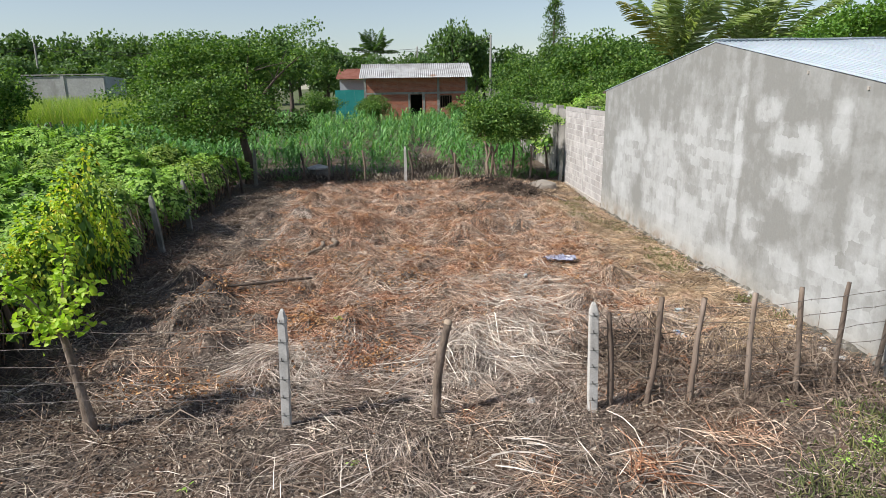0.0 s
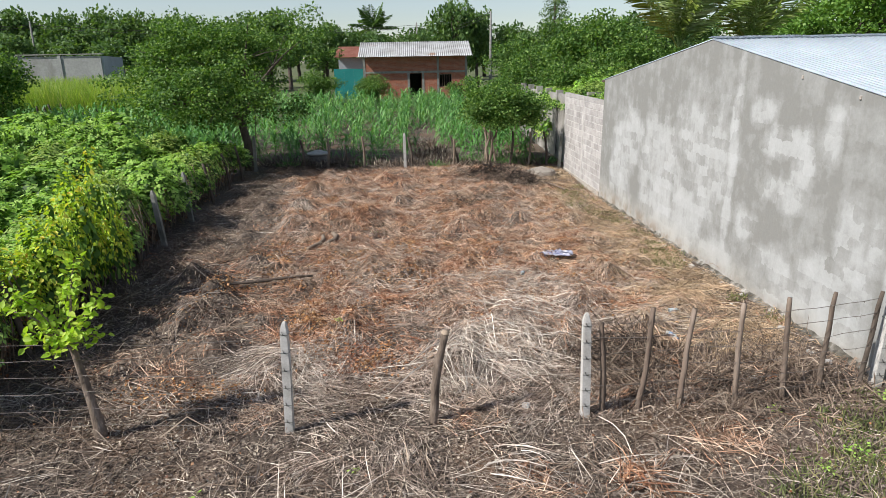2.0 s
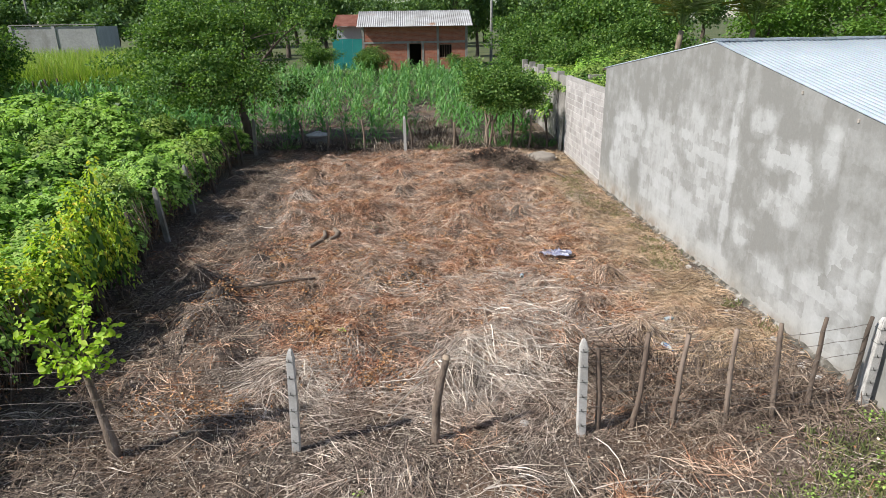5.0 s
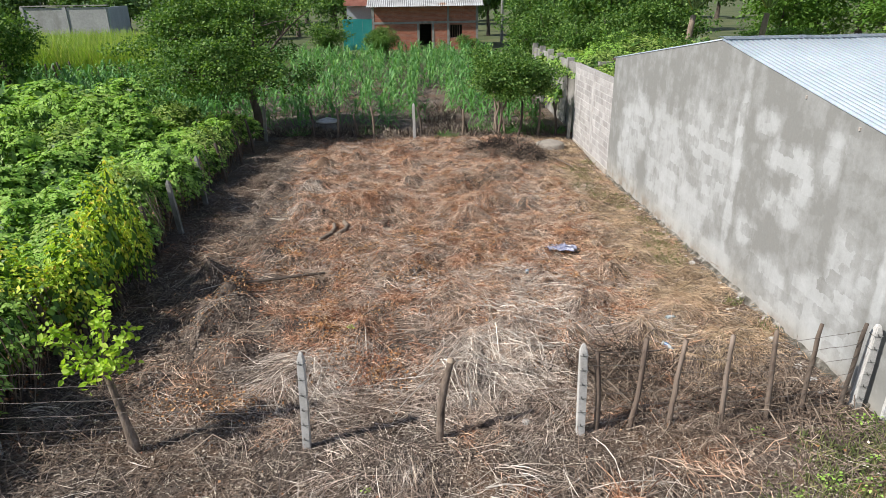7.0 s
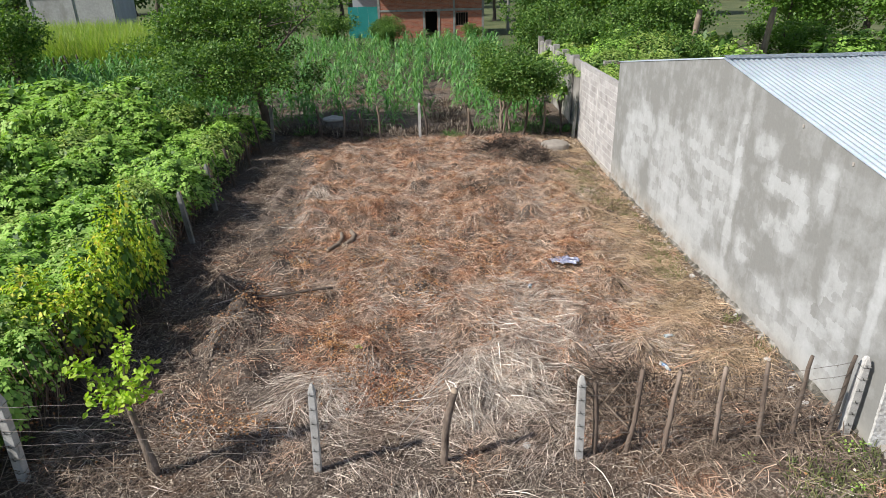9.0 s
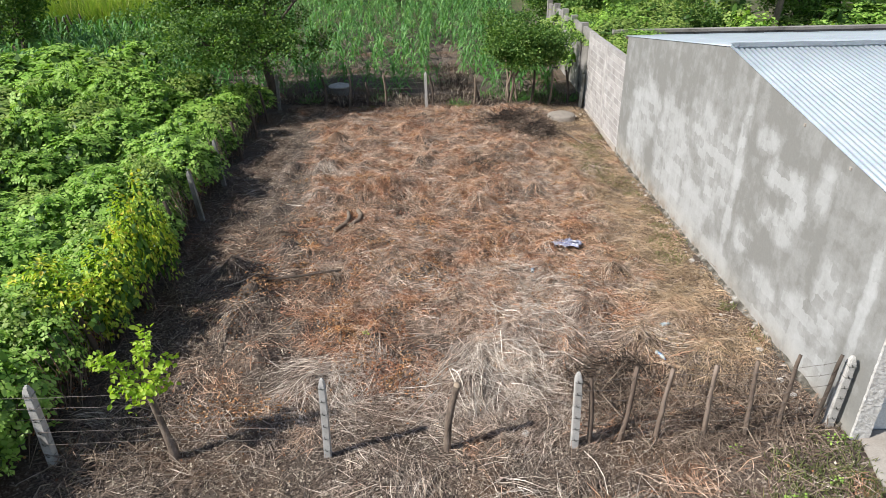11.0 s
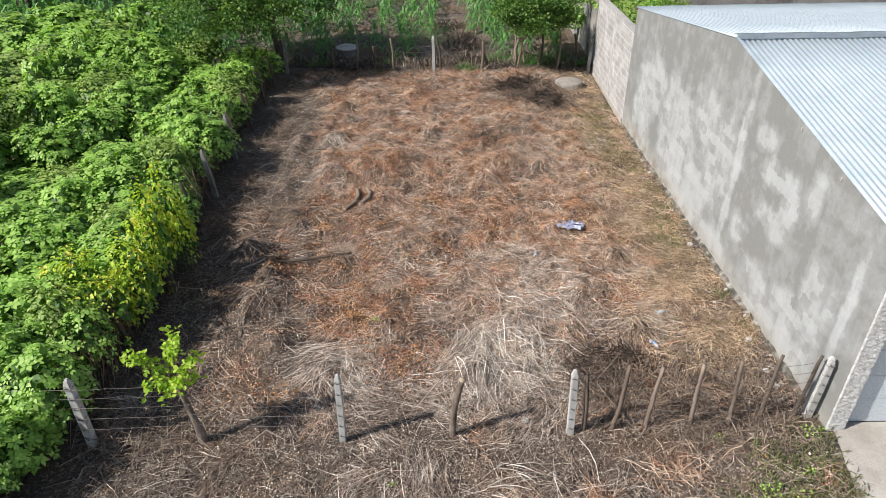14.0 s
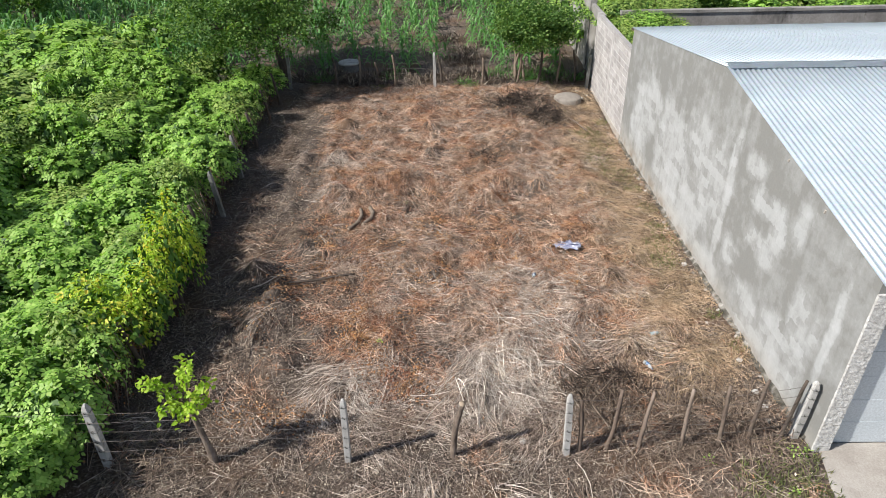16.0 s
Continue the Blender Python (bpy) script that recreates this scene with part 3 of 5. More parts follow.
# folded ridge cap with a lifted joint
bm = bmesh.new()
prev = None
for i in range(49):
    x = WX - 0.012 + i * 0.255
    dz = rr.uniform(-0.006, 0.006)
    row = [bm.verts.new((x, YR + dy, ZR + 0.042 + h + dz)) for dy, h in ((-0.2, -0.02), (-0.02, 0.018), (0.02, 0.018), (0.2, -0.012))]
    if prev:
        for k in range(3):
            bm.faces.new((prev[k], row[k], row[k + 1], prev[k + 1]))
    prev = row
bmesh.ops.solidify(bm, geom=bm.faces[:], thickness=0.005)
part("ridge_cap", bm, ROOF, bld, "folded sheet ridge cap")
bm = bmesh.new()
for dy in (0.0, 0.12):
    box_into(bm, WX - 0.04, XE, Y1 + 0.01 + dy, Y1 + 0.05 + dy, ZE1 - 0.07 - dy * 0.13, ZE1 - 0.005 - dy * 0.13)
part("eave_batten", bm, STAKE, bld)
for y in (7.9, 9.2):
    z = (ZE0 + (ZR - ZE0) * (y - Y0) / (YR - Y0)) if y < YR else (ZE1 + (ZR - ZE1) * (Y1 - y) / (Y1 - YR))
    part("purlin_end", box(WX - 0.02, WX + 0.01, y, y + 0.035, z - 0.12, z - 0.07, 0.004), SLAB, bld, "pale steel purlin end")
bm = box(WX + 0.02, 16, -3, Y0 + 0.1, -0.3, 0.17)
bmesh.ops.bisect_plane(bm, geom=bm.verts[:] + bm.edges[:] + bm.faces[:], plane_co=(0, 4, 0), plane_no=(0, 1, 0))
for v in bm.verts:
    if v.co.x < 6:
        v.co.x = 5.74 - 0.24 * max(0.0, 6.4 - v.co.y)
tagged(part("pavement", bm, SLAB, None), "pale concrete driveway slab before the garage", "driveway", kind="structure")

# broken mortar ledge along the foot of the long wall
bm = bmesh.new()
prev = None
for i in range(260):
    y = Y0 + 0.2 + i * (Y1 - Y0 - 0.3) / 259
    zb = float(base_z(5.6, y))
    w = 0.05 + 0.07 * max(0.0, noise.noise((y * 1.7, 0, 3))) + 0.03 * noise.noise((y * 9, 1, 0))
    h = 0.05 + 0.07 * noise.noise((y * 2.3, 4, 1)) + 0.03 * noise.noise((y * 11, 2, 2))
    row = [bm.verts.new(p) for p in ((-w - 0.03, y, zb - 0.12), (-w, y, zb + h * 0.6), (-w * 0.4, y, zb + h), (0.004, y, zb + h + 0.03))]
    if prev:
        for k in range(3):
            bm.faces.new((prev[k], row[k], row[k + 1], prev[k + 1]))
    prev = row
bmesh.ops.translate(bm, verts=bm.verts[:], vec=(WX - 0.002, 0, 0))
part("footing", bm, RUBBLE, bld, "rough broken mortar ledge at the wall foot")

# ---- walls behind ----
bw = thing("block_wall", pose(0, 0, 0), "bare pale concrete block boundary wall", "wall", kind="structure")
BY0, BY1 = Y1 + 0.004, 23.95
part("mortar_core", box(WX + 0.008, WX + 0.13, BY0, BY1, -0.5, 2.69), MORTAR, bw)
part("footing", box(WX - 0.03, WX + 0.15, BY0, BY1, -0.6, -0.02), SLAB, bw, "earth-stained concrete footing")
part("column", box(WX - 0.005, WX + 0.14, 21.35, 21.53, -0.4, 2.72), BLOCK, bw, "cast concrete column")
part("column", box(WX - 0.01, WX + 0.15, BY1 - 0.1, BY1 + 0.06, -0.4, 2.74), BLOCK, bw, "cast concrete column")
part("cap", box(WX - 0.004, WX + 0.14, BY0, BY1, 2.6, 2.73), BLOCK, bw, "smeared mortar capping")
blk = bm_mesh("block", box(0, 0.15, 0, 0.375, 0, 0.185, 0.008), BLOCK)
blk2 = bm_mesh("block", box(0, 0.15, 0, 0.185, 0, 0.185, 0.008), BLOCK)
z, row = 0.0, 0
while z < 2.55:
    for ya, yb in ((BY0 + 0.01, 21.345), (21.535, BY1 - 0.11)):
        y = ya
        first = row % 2
        while y < yb - 0.1:
            short = (first and y == ya) or y + 0.375 > yb
            put("block", blk2 if short else blk, bw, at=pose(WX + rr.uniform(-0.006, 0.004), y, z))
            y += 0.2 if short else 0.39
    z += 0.2
    row += 1
ow = thing("old_wall", pose(0, 0, 0), "stained grey rendered boundary wall overgrown at the top", "wall", kind="structure")
for i in range(5):
    ya, yb = 24.25 + i * 2.1, 26.35 + i * 2.1 - 0.01
    part("bay", box(5.92, 6.06, ya, yb, -0.5, 2.5 + rr.uniform(-0.05, 0.1)), OLDWALL, ow)
    part("pier", box(5.86, 6.12, yb - 0.12, yb + 0.12, -0.5, 2.72), OLDWALL, ow)
rw = thing("rear_boundary_wall", pose(0, 0, 0), "old dark-stained concrete wall behind the building", "wall", kind="structure")
for i in range(5):
    part("bay", box(6.6 + i * 3, 9.59 + i * 3, 24.25, 24.42, -0.5, 2.62), OLDWALL, rw)
    part("coping", box(6.6 + i * 3, 9.59 + i * 3, 24.2, 24.47, 2.62, 2.72), OLDWALL, rw)

# ---- fence ----


def concrete_post(x, y, h, lean=(0, 0), mat=CONC, label="white-grey cast concrete fence post with wire staples", staples=True, width=0.105):
    z = float(base_z(x, y))
    ob = thing("concrete_post", pose(x, y, z, lean[0], lean[1], 0), label, "fence post", "concrete fence posts")
    w = width / 2
    bm = bmesh.new()
    lv = [(-0.3, w * 1.06), (h * 0.5, w), (h - 0.1, w * 0.95), (h - 0.03, w * 0.6), (h, w * 0.25)]
    rings = [[bm.verts.new((sx * s + 0.004 * math.sin(z0 * 9), sy * s, z0)) for sx, sy in ((-1, -1), (1, -1), (1, 1), (-1, 1))] for z0, s in lv]
    for a, b in zip(rings, rings[1:]):
        for k in range(4):
            bm.faces.new((a[k], a[(k + 1) % 4], b[(k + 1) % 4], b[k]))
    bm.faces.new(rings[-1])
    bm.faces.new(rings[0][::-1])
    bmesh.ops.bevel(bm, geom=[e for e in bm.edges if abs(e.verts[0].co.z - e.verts[1].co.z) > 0.05], offset=0.012, segments=2, affect="EDGES")
    part("shaft", bm, mat, ob)
    if staples:
        for i in range(6):
            zz = 0.16 + i * (h - 0.3) / 5
            V, F = tube([(-0.02, -w - 0.004, zz + 0.035), (-0.012, -w - 0.012, zz), (0.016, -w - 0.01, zz - 0.008)], [0.004] * 3, 4)
            put("staple", np_mesh("staple", V, F, STEEL), ob, "bent wire staple")
            part("groove", box(-w * 1.04, w * 1.04, -w * 1.07, w * 1.0, zz - 0.004, zz + 0.004), CONC_OLD, ob)
    return ob


def wooden_stake(x, y, h, r, lean=(0, 0), square=False, crook=0.0, mat=STAKE, label="weathered split wooden fence stake", cut=False, seed=1, name="wooden_stake"):
    q = np.random.default_rng(seed)
    z = float(base_z(x, y))
    ob = thing(name, pose(x, y, z, lean[0], lean[1], 0), label, "fence stake", "wooden fence stakes")
    s = np.linspace(-0.2, h, 9)
    px = crook * np.sin((s / h) * 3.0) + np.cumsum(q.normal(0, 0.006, 9))
    py = crook * 0.5 * np.cos((s / h) * 2.4) + np.cumsum(q.normal(0, 0.006, 9))
    rad = r * (1.08 - 0.22 * s / h + q.normal(0, 0.05, 9))
    V, F = tube(np.stack([px, py, s], 1), rad, 4 if square else 8)
    put("stake", np_mesh("stake", V, F, mat, not square), ob)
    if cut:
        V, F = tube([(px[-1], py[-1], h - 0.01), (px[-1], py[-1], h + 0.022)], [rad[-1] * 1.12, rad[-1] * 1.0], 10)
        put("cut_end", np_mesh("cut_end", V, F, CUTWOOD), ob, "pale sawn end")
    return ob


P0 = concrete_post(-5.19, 6.33, 1.32, (0, 1.5), width=0.11)
P1 = concrete_post(-1.5, 6.41, 1.36, (0, 2), width=0.09)
P2 = concrete_post(1.9, 6.5, 1.3, (0, -1.5), width=0.095)
P3 = concrete_post(5.46, 6.64, 1.2, (1, 1), label="pale concrete fence post standing beside the grey wall")
wooden_stake(0.13, 6.49, 1.12, 0.05, (0, 9), crook=-0.05, label="crooked round fence post with a sawn top", cut=True, seed=4, mat=KNOTTY)
for k, (x, y, h, lx) in enumerate(((2.1, 6.52, 1.17, -3), (2.53, 6.53, 1.31, 5), (3.05, 6.54, 1.29, 3), (3.69, 6.54, 1.31, -1), (4.25, 6.52, 1.3, -3), (4.73, 6.58, 1.26, 2), (5.26, 6.6, 1.22, 3))):
    wooden_stake(x, y, h, 0.036, (rr.uniform(-2, 2), lx), True, 0.006, seed=20 + k, mat=BARK if k > 5 else STAKE)
# posts along the overgrown side
concrete_post(-5.68, 14.12, 1.28, (0, -5), CONC_OLD, "mossy grey concrete post against the thicket", False)
concrete_post(-5.82, 16.4, 1.3, (0, -3), CONC_OLD, "mossy grey concrete post against the thicket", False)
for k, (x, y, h) in enumerate(((-5.4, 8.3, 1.2), (-5.37, 10.27, 1.2), (-5.62, 12.6, 1.15), (-5.85, 18.4, 1.2), (-5.95, 20.6, 1.2), (-6.0, 22.4, 1.2))):
    wooden_stake(x, y, h, 0.045, (rr.uniform(-3, 3), -8 + rr.uniform(-3, 3)), crook=0.03, seed=40 + k, mat=BARK)
# back fence
concrete_post(-5.95, 24.15, 1.35, (0, 2), CONC_OLD, "grey concrete post beside the tree trunk", False)
concrete_post(-0.33, 24.15, 1.38, (0, 0), CONC, "pale concrete post in the back fence", False)
concrete_post(5.5, 23.9, 1.3, (0, 3), CONC_OLD, "grey concrete post at the end of the block wall", False)
for k, (x, lx, h) in enumerate(((-4.15, -6, 1.15), (-3.3, 3, 1.2), (-2.6, 2, 1.0), (-1.9, -4, 1.25), (-0.05, -8, 1.2), (1.5, 2, 1.1), (1.75, -16, 1.25), (2.9, 4, 1.3), (3.65, 4, 1.35), (4.4, 2, 1.3), (5.15, -6, 1.3))):
    wooden_stake(x, 24.4 + 0.1 * math.sin(k * 2.1), h, 0.045, (rr.uniform(-4, 4), lx), crook=0.05, seed=60 + k, mat=PALEBARK if k % 2 else BARK)


def wire_run(name, pts, heights, seed, label):
    ob = thing(name, pose(0, 0, 0), label, "wire fence", "wire fences")
    q = np.random.default_rng(seed)
    for h in heights:
        line = []
        for (xa, ya), (xb, yb) in zip(pts, pts[1:]):
            for s in np.linspace(0, 1, 7)[:-1]:
                x, y = xa + (xb - xa) * s, ya + (yb - ya) * s
                line.append((x + q.normal(0, 0.004), y + q.normal(0, 0.006), float(base_z(x, y)) + h - 0.03 * math.sin(math.pi * s) + q.normal(0, 0.006)))
        V, F = tube(line, [0.0035] * len(line), 4)
        bars = [(V, F)]
        for p in line[::2]:
            bars.append(tube([(p[0] - 0.012, p[1] - 0.01, p[2] - 0.015), (p[0] + 0.012, p[1] + 0.01, p[2] + 0.015)], [0.003, 0.001], 3))
        bars = [b for b in bars if len(b[1])]
        put("wire", np_mesh("wire", *join(bars), WIRE), ob)


HS = [0.2, 0.4, 0.6, 0.8, 1.0, 1.18]
wire_run("barbed_wire_fence", [(-8, 6.25), (-5.17, 6.26), (-3.62, 6.4), (-1.48, 6.36)], HS, 5, "thin strands of rusty barbed wire between posts")
wire_run("barbed_wire_fence", [(1.94, 6.49), (3.17, 6.58), (4.25, 6.46), (5.45, 6.56)], HS, 6, "thin strands of rusty barbed wire between stakes")
wire_run("barbed_wire_fence", [(-5.95, 24.1), (-3.3, 24.35), (-0.33, 24.1), (2.9, 24.4), (5.5, 23.9)], HS[:5], 7, "thin strands of rusty wire along the back fence")

# ---- plants ----


def crown_leaves(q, clumps, per, spread, length, width, up=0.5, droop=0.15, simple=False):
    C = np.repeat(np.asarray(clumps), per, 0)
    P = C + rand_dirs(q, len(C)) * (q.random((len(C), 1)) ** 0.45) * np.asarray(spread) * 1.7
    D = unit(unit(P - C) + q.normal(size=C.shape) * 0.5 + (0, 0, -0.15))
    N = unit(q.normal(size=C.shape) * 0.6 + (0, 0, up + 0.5))
    L = length * q.uniform(0.65, 1.25, len(P))
    return small_leaves(P, D, N, L, L * width * 1.25) if simple else leaves(P, D, N, L, L * width, 0.2, droop)


def crown_points(q, n, centre, radii, low=-0.75, hollow=0.45):
    """Clump centres in an uneven crown: lobes over an ellipsoid."""
    lobes = rand_dirs(q, 11) * q.uniform(0.35, 0.75, (11, 1))
    out = []
    while len(out) < n:
        d = rand_dirs(q, 1)[0]
        lob = lobes[q.integers(11)]
        p = lob + d * q.uniform(hollow, 1.0) * 0.48
        if p[2] > low and np.linalg.norm(p) < 1.12:
            out.append(p)
    return np.asarray(centre) + np.asarray(out) * np.asarray(radii)


def grow_tree(name, at, height, centre, radii, trunk_r, n, per, leaf, width, mat, seed, label, bark=BARK, spread=0.3, stems=1, limbs=14, low=-0.75, group="", fork=0.35, simple=False):
    q = np.random.default_rng(seed)
    ob = thing(name, at, label, "tree", group)
    C = crown_points(q, n, centre, radii, low)
    forkz = height * fork
    pieces = []
    tips = []
    for s in range(stems):
        off = np.array([q.normal(0, 0.12), q.normal(0, 0.12), 0]) if stems > 1 else np.zeros(3)
        end = np.array([centre[0] * 0.5 + q.normal(0, 0.02 + 0.33 * (stems > 1)), centre[1] * 0.5 + q.normal(0, 0.1 + 0.25 * (stems > 1)), forkz * q.uniform(0.9, 1.2)])
        s5 = np.linspace(0, 1, 6)[:, None]
        pts = off * (1 - s5) + off * s5 + (end - off) * s5 * np.array([1, 1, 0]) * s5 + np.array([0, 0, 1]) * ((-0.15) * (1 - s5) + end[2] * s5)
        pts[1:-1, :2] += q.normal(0, 0.05, (4, 2))
        rad = trunk_r / math.sqrt(stems) * np.array([1.35, 1.05, 0.95, 0.9, 0.85, 0.8])
        pieces.append(tube(pts, rad, 9))
        tips.append((pts[-1], rad[-1]))
    put("trunk", np_mesh("trunk", *join(pieces), bark, True), ob)
    pieces = []
    far = C[q.permutation(len(C))[:limbs]]
    for c in far:
        b, br = tips[q.integers(len(tips))]
        mid = b * 0.5 + c * 0.5 + np.array([0, 0, 0.12 * np.linalg.norm(c - b)]) + q.normal(0, 0.12, 3)
        s5 = np.linspace(0, 1, 6)[:, None]
        pts = b * (1 - s5) ** 2 + 2 * mid * s5 * (1 - s5) + c * s5 ** 2
        pieces.append(tube(pts, np.linspace(br * 0.62, 0.012, 6), 6))
        for _ in range(2):
            e = pts[4] + q.normal(0, 0.45, 3) * np.asarray(radii) * 0.35
            pieces.append(tube([pts[3], (pts[3] + e) / 2 + (0, 0, 0.05), e], [br * 0.2, br * 0.12, 0.006], 5))
    put("limb", np_mesh("limb", *join(pieces), bark, True), ob)
    put("crown", np_mesh("crown", *crown_leaves(q, C, per, spread, leaf, width, simple=simple), mat), ob)
    return ob


def bush(seed, radius, height, n, leaf, mat, under=GREEN_INNER_SHADE, palmate=True, name="shrub", label="", width=0.52, simple=False):
    """A mound of sprigs over hidden inner leaves, coloured darker for the shade inside, and stems."""
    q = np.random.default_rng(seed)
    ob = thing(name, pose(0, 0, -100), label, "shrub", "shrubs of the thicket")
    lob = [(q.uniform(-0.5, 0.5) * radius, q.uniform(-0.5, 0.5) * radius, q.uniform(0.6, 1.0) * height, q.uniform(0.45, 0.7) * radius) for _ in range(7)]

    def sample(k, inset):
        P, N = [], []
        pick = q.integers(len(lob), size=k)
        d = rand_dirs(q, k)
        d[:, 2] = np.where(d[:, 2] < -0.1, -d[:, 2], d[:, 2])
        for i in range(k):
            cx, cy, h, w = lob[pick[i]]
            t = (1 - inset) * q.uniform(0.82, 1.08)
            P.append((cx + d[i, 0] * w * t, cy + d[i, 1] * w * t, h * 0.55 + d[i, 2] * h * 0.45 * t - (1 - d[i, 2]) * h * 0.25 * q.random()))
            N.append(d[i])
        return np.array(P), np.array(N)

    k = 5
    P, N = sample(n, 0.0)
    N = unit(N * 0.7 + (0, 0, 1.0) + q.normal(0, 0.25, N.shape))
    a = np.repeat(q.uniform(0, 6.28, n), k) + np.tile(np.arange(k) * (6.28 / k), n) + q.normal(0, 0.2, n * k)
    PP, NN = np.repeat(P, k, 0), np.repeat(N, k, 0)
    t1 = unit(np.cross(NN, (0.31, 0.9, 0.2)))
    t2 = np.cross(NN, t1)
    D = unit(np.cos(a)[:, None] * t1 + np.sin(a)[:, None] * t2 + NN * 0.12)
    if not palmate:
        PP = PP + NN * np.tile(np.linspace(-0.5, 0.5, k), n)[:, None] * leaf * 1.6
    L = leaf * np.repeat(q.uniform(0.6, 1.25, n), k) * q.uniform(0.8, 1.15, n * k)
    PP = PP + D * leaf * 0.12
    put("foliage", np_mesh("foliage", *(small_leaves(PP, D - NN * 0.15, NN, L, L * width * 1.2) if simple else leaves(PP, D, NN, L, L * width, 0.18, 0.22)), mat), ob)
    # inner layer in the darker green, so gaps between sprigs look shaded
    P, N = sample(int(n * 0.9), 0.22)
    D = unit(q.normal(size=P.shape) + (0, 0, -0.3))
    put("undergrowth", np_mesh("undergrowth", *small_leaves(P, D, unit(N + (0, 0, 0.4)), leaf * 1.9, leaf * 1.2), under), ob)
    st = []
    for _ in range(9):
        e, _n = sample(1, 0.25)
        b = np.array([q.normal(0, 0.15) * radius, q.normal(0, 0.15) * radius, -0.1])
        st.append(tube([b, b * 0.4 + e[0] * 0.6 - (0, 0, 0.2), e[0]], [0.022, 0.016, 0.008], 5))
    put("stem", np_mesh("stem", *join(st), BARK), ob)
    return ob


def scatter(templates, spots, q, smin=0.85, smax=1.2, group=""):
    for i, (x, y, s, hz) in enumerate(spots):
        t = templates[int(q.integers(len(templates)))]
        f = s * q.uniform(smin, smax)
        m = pose(x, y, float(base_z(x, y)), 0, 0, q.uniform(0, 360)) @ Matrix.Diagonal((f, f, hz * q.uniform(0.8, 1.25), 1))
        copy_thing(t, m)


def park(templates):
    """Takes the patterns themselves into the scene's far woods, out of the way."""
    for k, t in enumerate(templates):
        for o in (*t.children_recursive, t):
            bpy.data.objects.remove(o)


q = np.random.default_rng(21)
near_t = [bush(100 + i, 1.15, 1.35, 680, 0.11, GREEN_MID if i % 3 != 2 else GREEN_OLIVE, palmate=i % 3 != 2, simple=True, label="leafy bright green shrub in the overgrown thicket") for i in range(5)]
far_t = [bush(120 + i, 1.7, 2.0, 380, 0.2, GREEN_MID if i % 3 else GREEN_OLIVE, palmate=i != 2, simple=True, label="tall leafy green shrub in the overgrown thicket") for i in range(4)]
spots = []
for y in np.arange(6.2, 23.9, 0.95):
    edge = -5.35 - 0.055 * (y - 6.3)
    if y > 9.5:
        spots.append((edge - 0.75 + q.normal(0, 0.08), y, 0.82, 1.08))
for y in np.arange(4.6, 24, 1.35):
    for x in np.arange(-7.6, -12.2, -1.4):
        yy, xx = y + q.normal(0, 0.3), x - 0.04 * (y - 6) + q.normal(0, 0.3)
        gap = (xx + 9.3) ** 2 / 2.2 + (yy - 14.2) ** 2 / 1.5 < 1 or (xx + 8.6) ** 2 / 1.2 + (yy - 19) ** 2 < 1
        spots.append((xx, yy, 0.95, 0.55 if gap else 1.0 + 0.09 * (-7 - xx)))
scatter(near_t, spots, q)
spots = []
for y in np.arange(5, 29, 2.0):
    for x in np.arange(-12.6, -21, -2.2):
        spots.append((x + q.normal(0, 0.4), y + q.normal(0, 0.4), 1.0, 0.95))
scatter(far_t, spots, q)
yel_t = [bush(140 + i, 0.8, 1.35, 300, 0.095, YELLOW_GREEN, palmate=False, name="yellow_shrub", label="yellowing broad-leaved shrub at the edge of the thicket", width=0.62) for i in range(2)]
scatter(yel_t, [(-5.8, 8.5, 0.75, 1.45), (-5.5, 9.3, 0.75, 1.5), (-6.3, 9.0, 0.8, 1.5), (-5.4, 10.3, 0.6, 1.55), (-5.3, 10.95, 0.42, 1.55)], q)
# last four added to cast shade on the front-left corner, partly out of view
scatter(near_t, [(-6.4, 6.2, 0.8, 0.8), (-7.1, 7.2, 0.9, 1.0), (-7.3, 5.6, 0.9, 1.0), (-6.1, 5.0, 0.7, 0.7), (-6.3, 8.1, 0.7, 0.95), (-6.2, 9.6, 0.75, 1.0), (-7.1, 8.6, 0.9, 1.05), (-6.4, 10.8, 0.8, 1.05), (-6.0, 7.0, 0.6, 0.85), (-6.0, 7.7, 0.65, 0.95), (-6.3, 5.6, 0.7, 0.9), (-6.7, 4.4, 0.8, 0.75), (-6.9, 5.2, 0.9, 1.0), (-6.25, 6.6, 0.7, 1.1)], q)

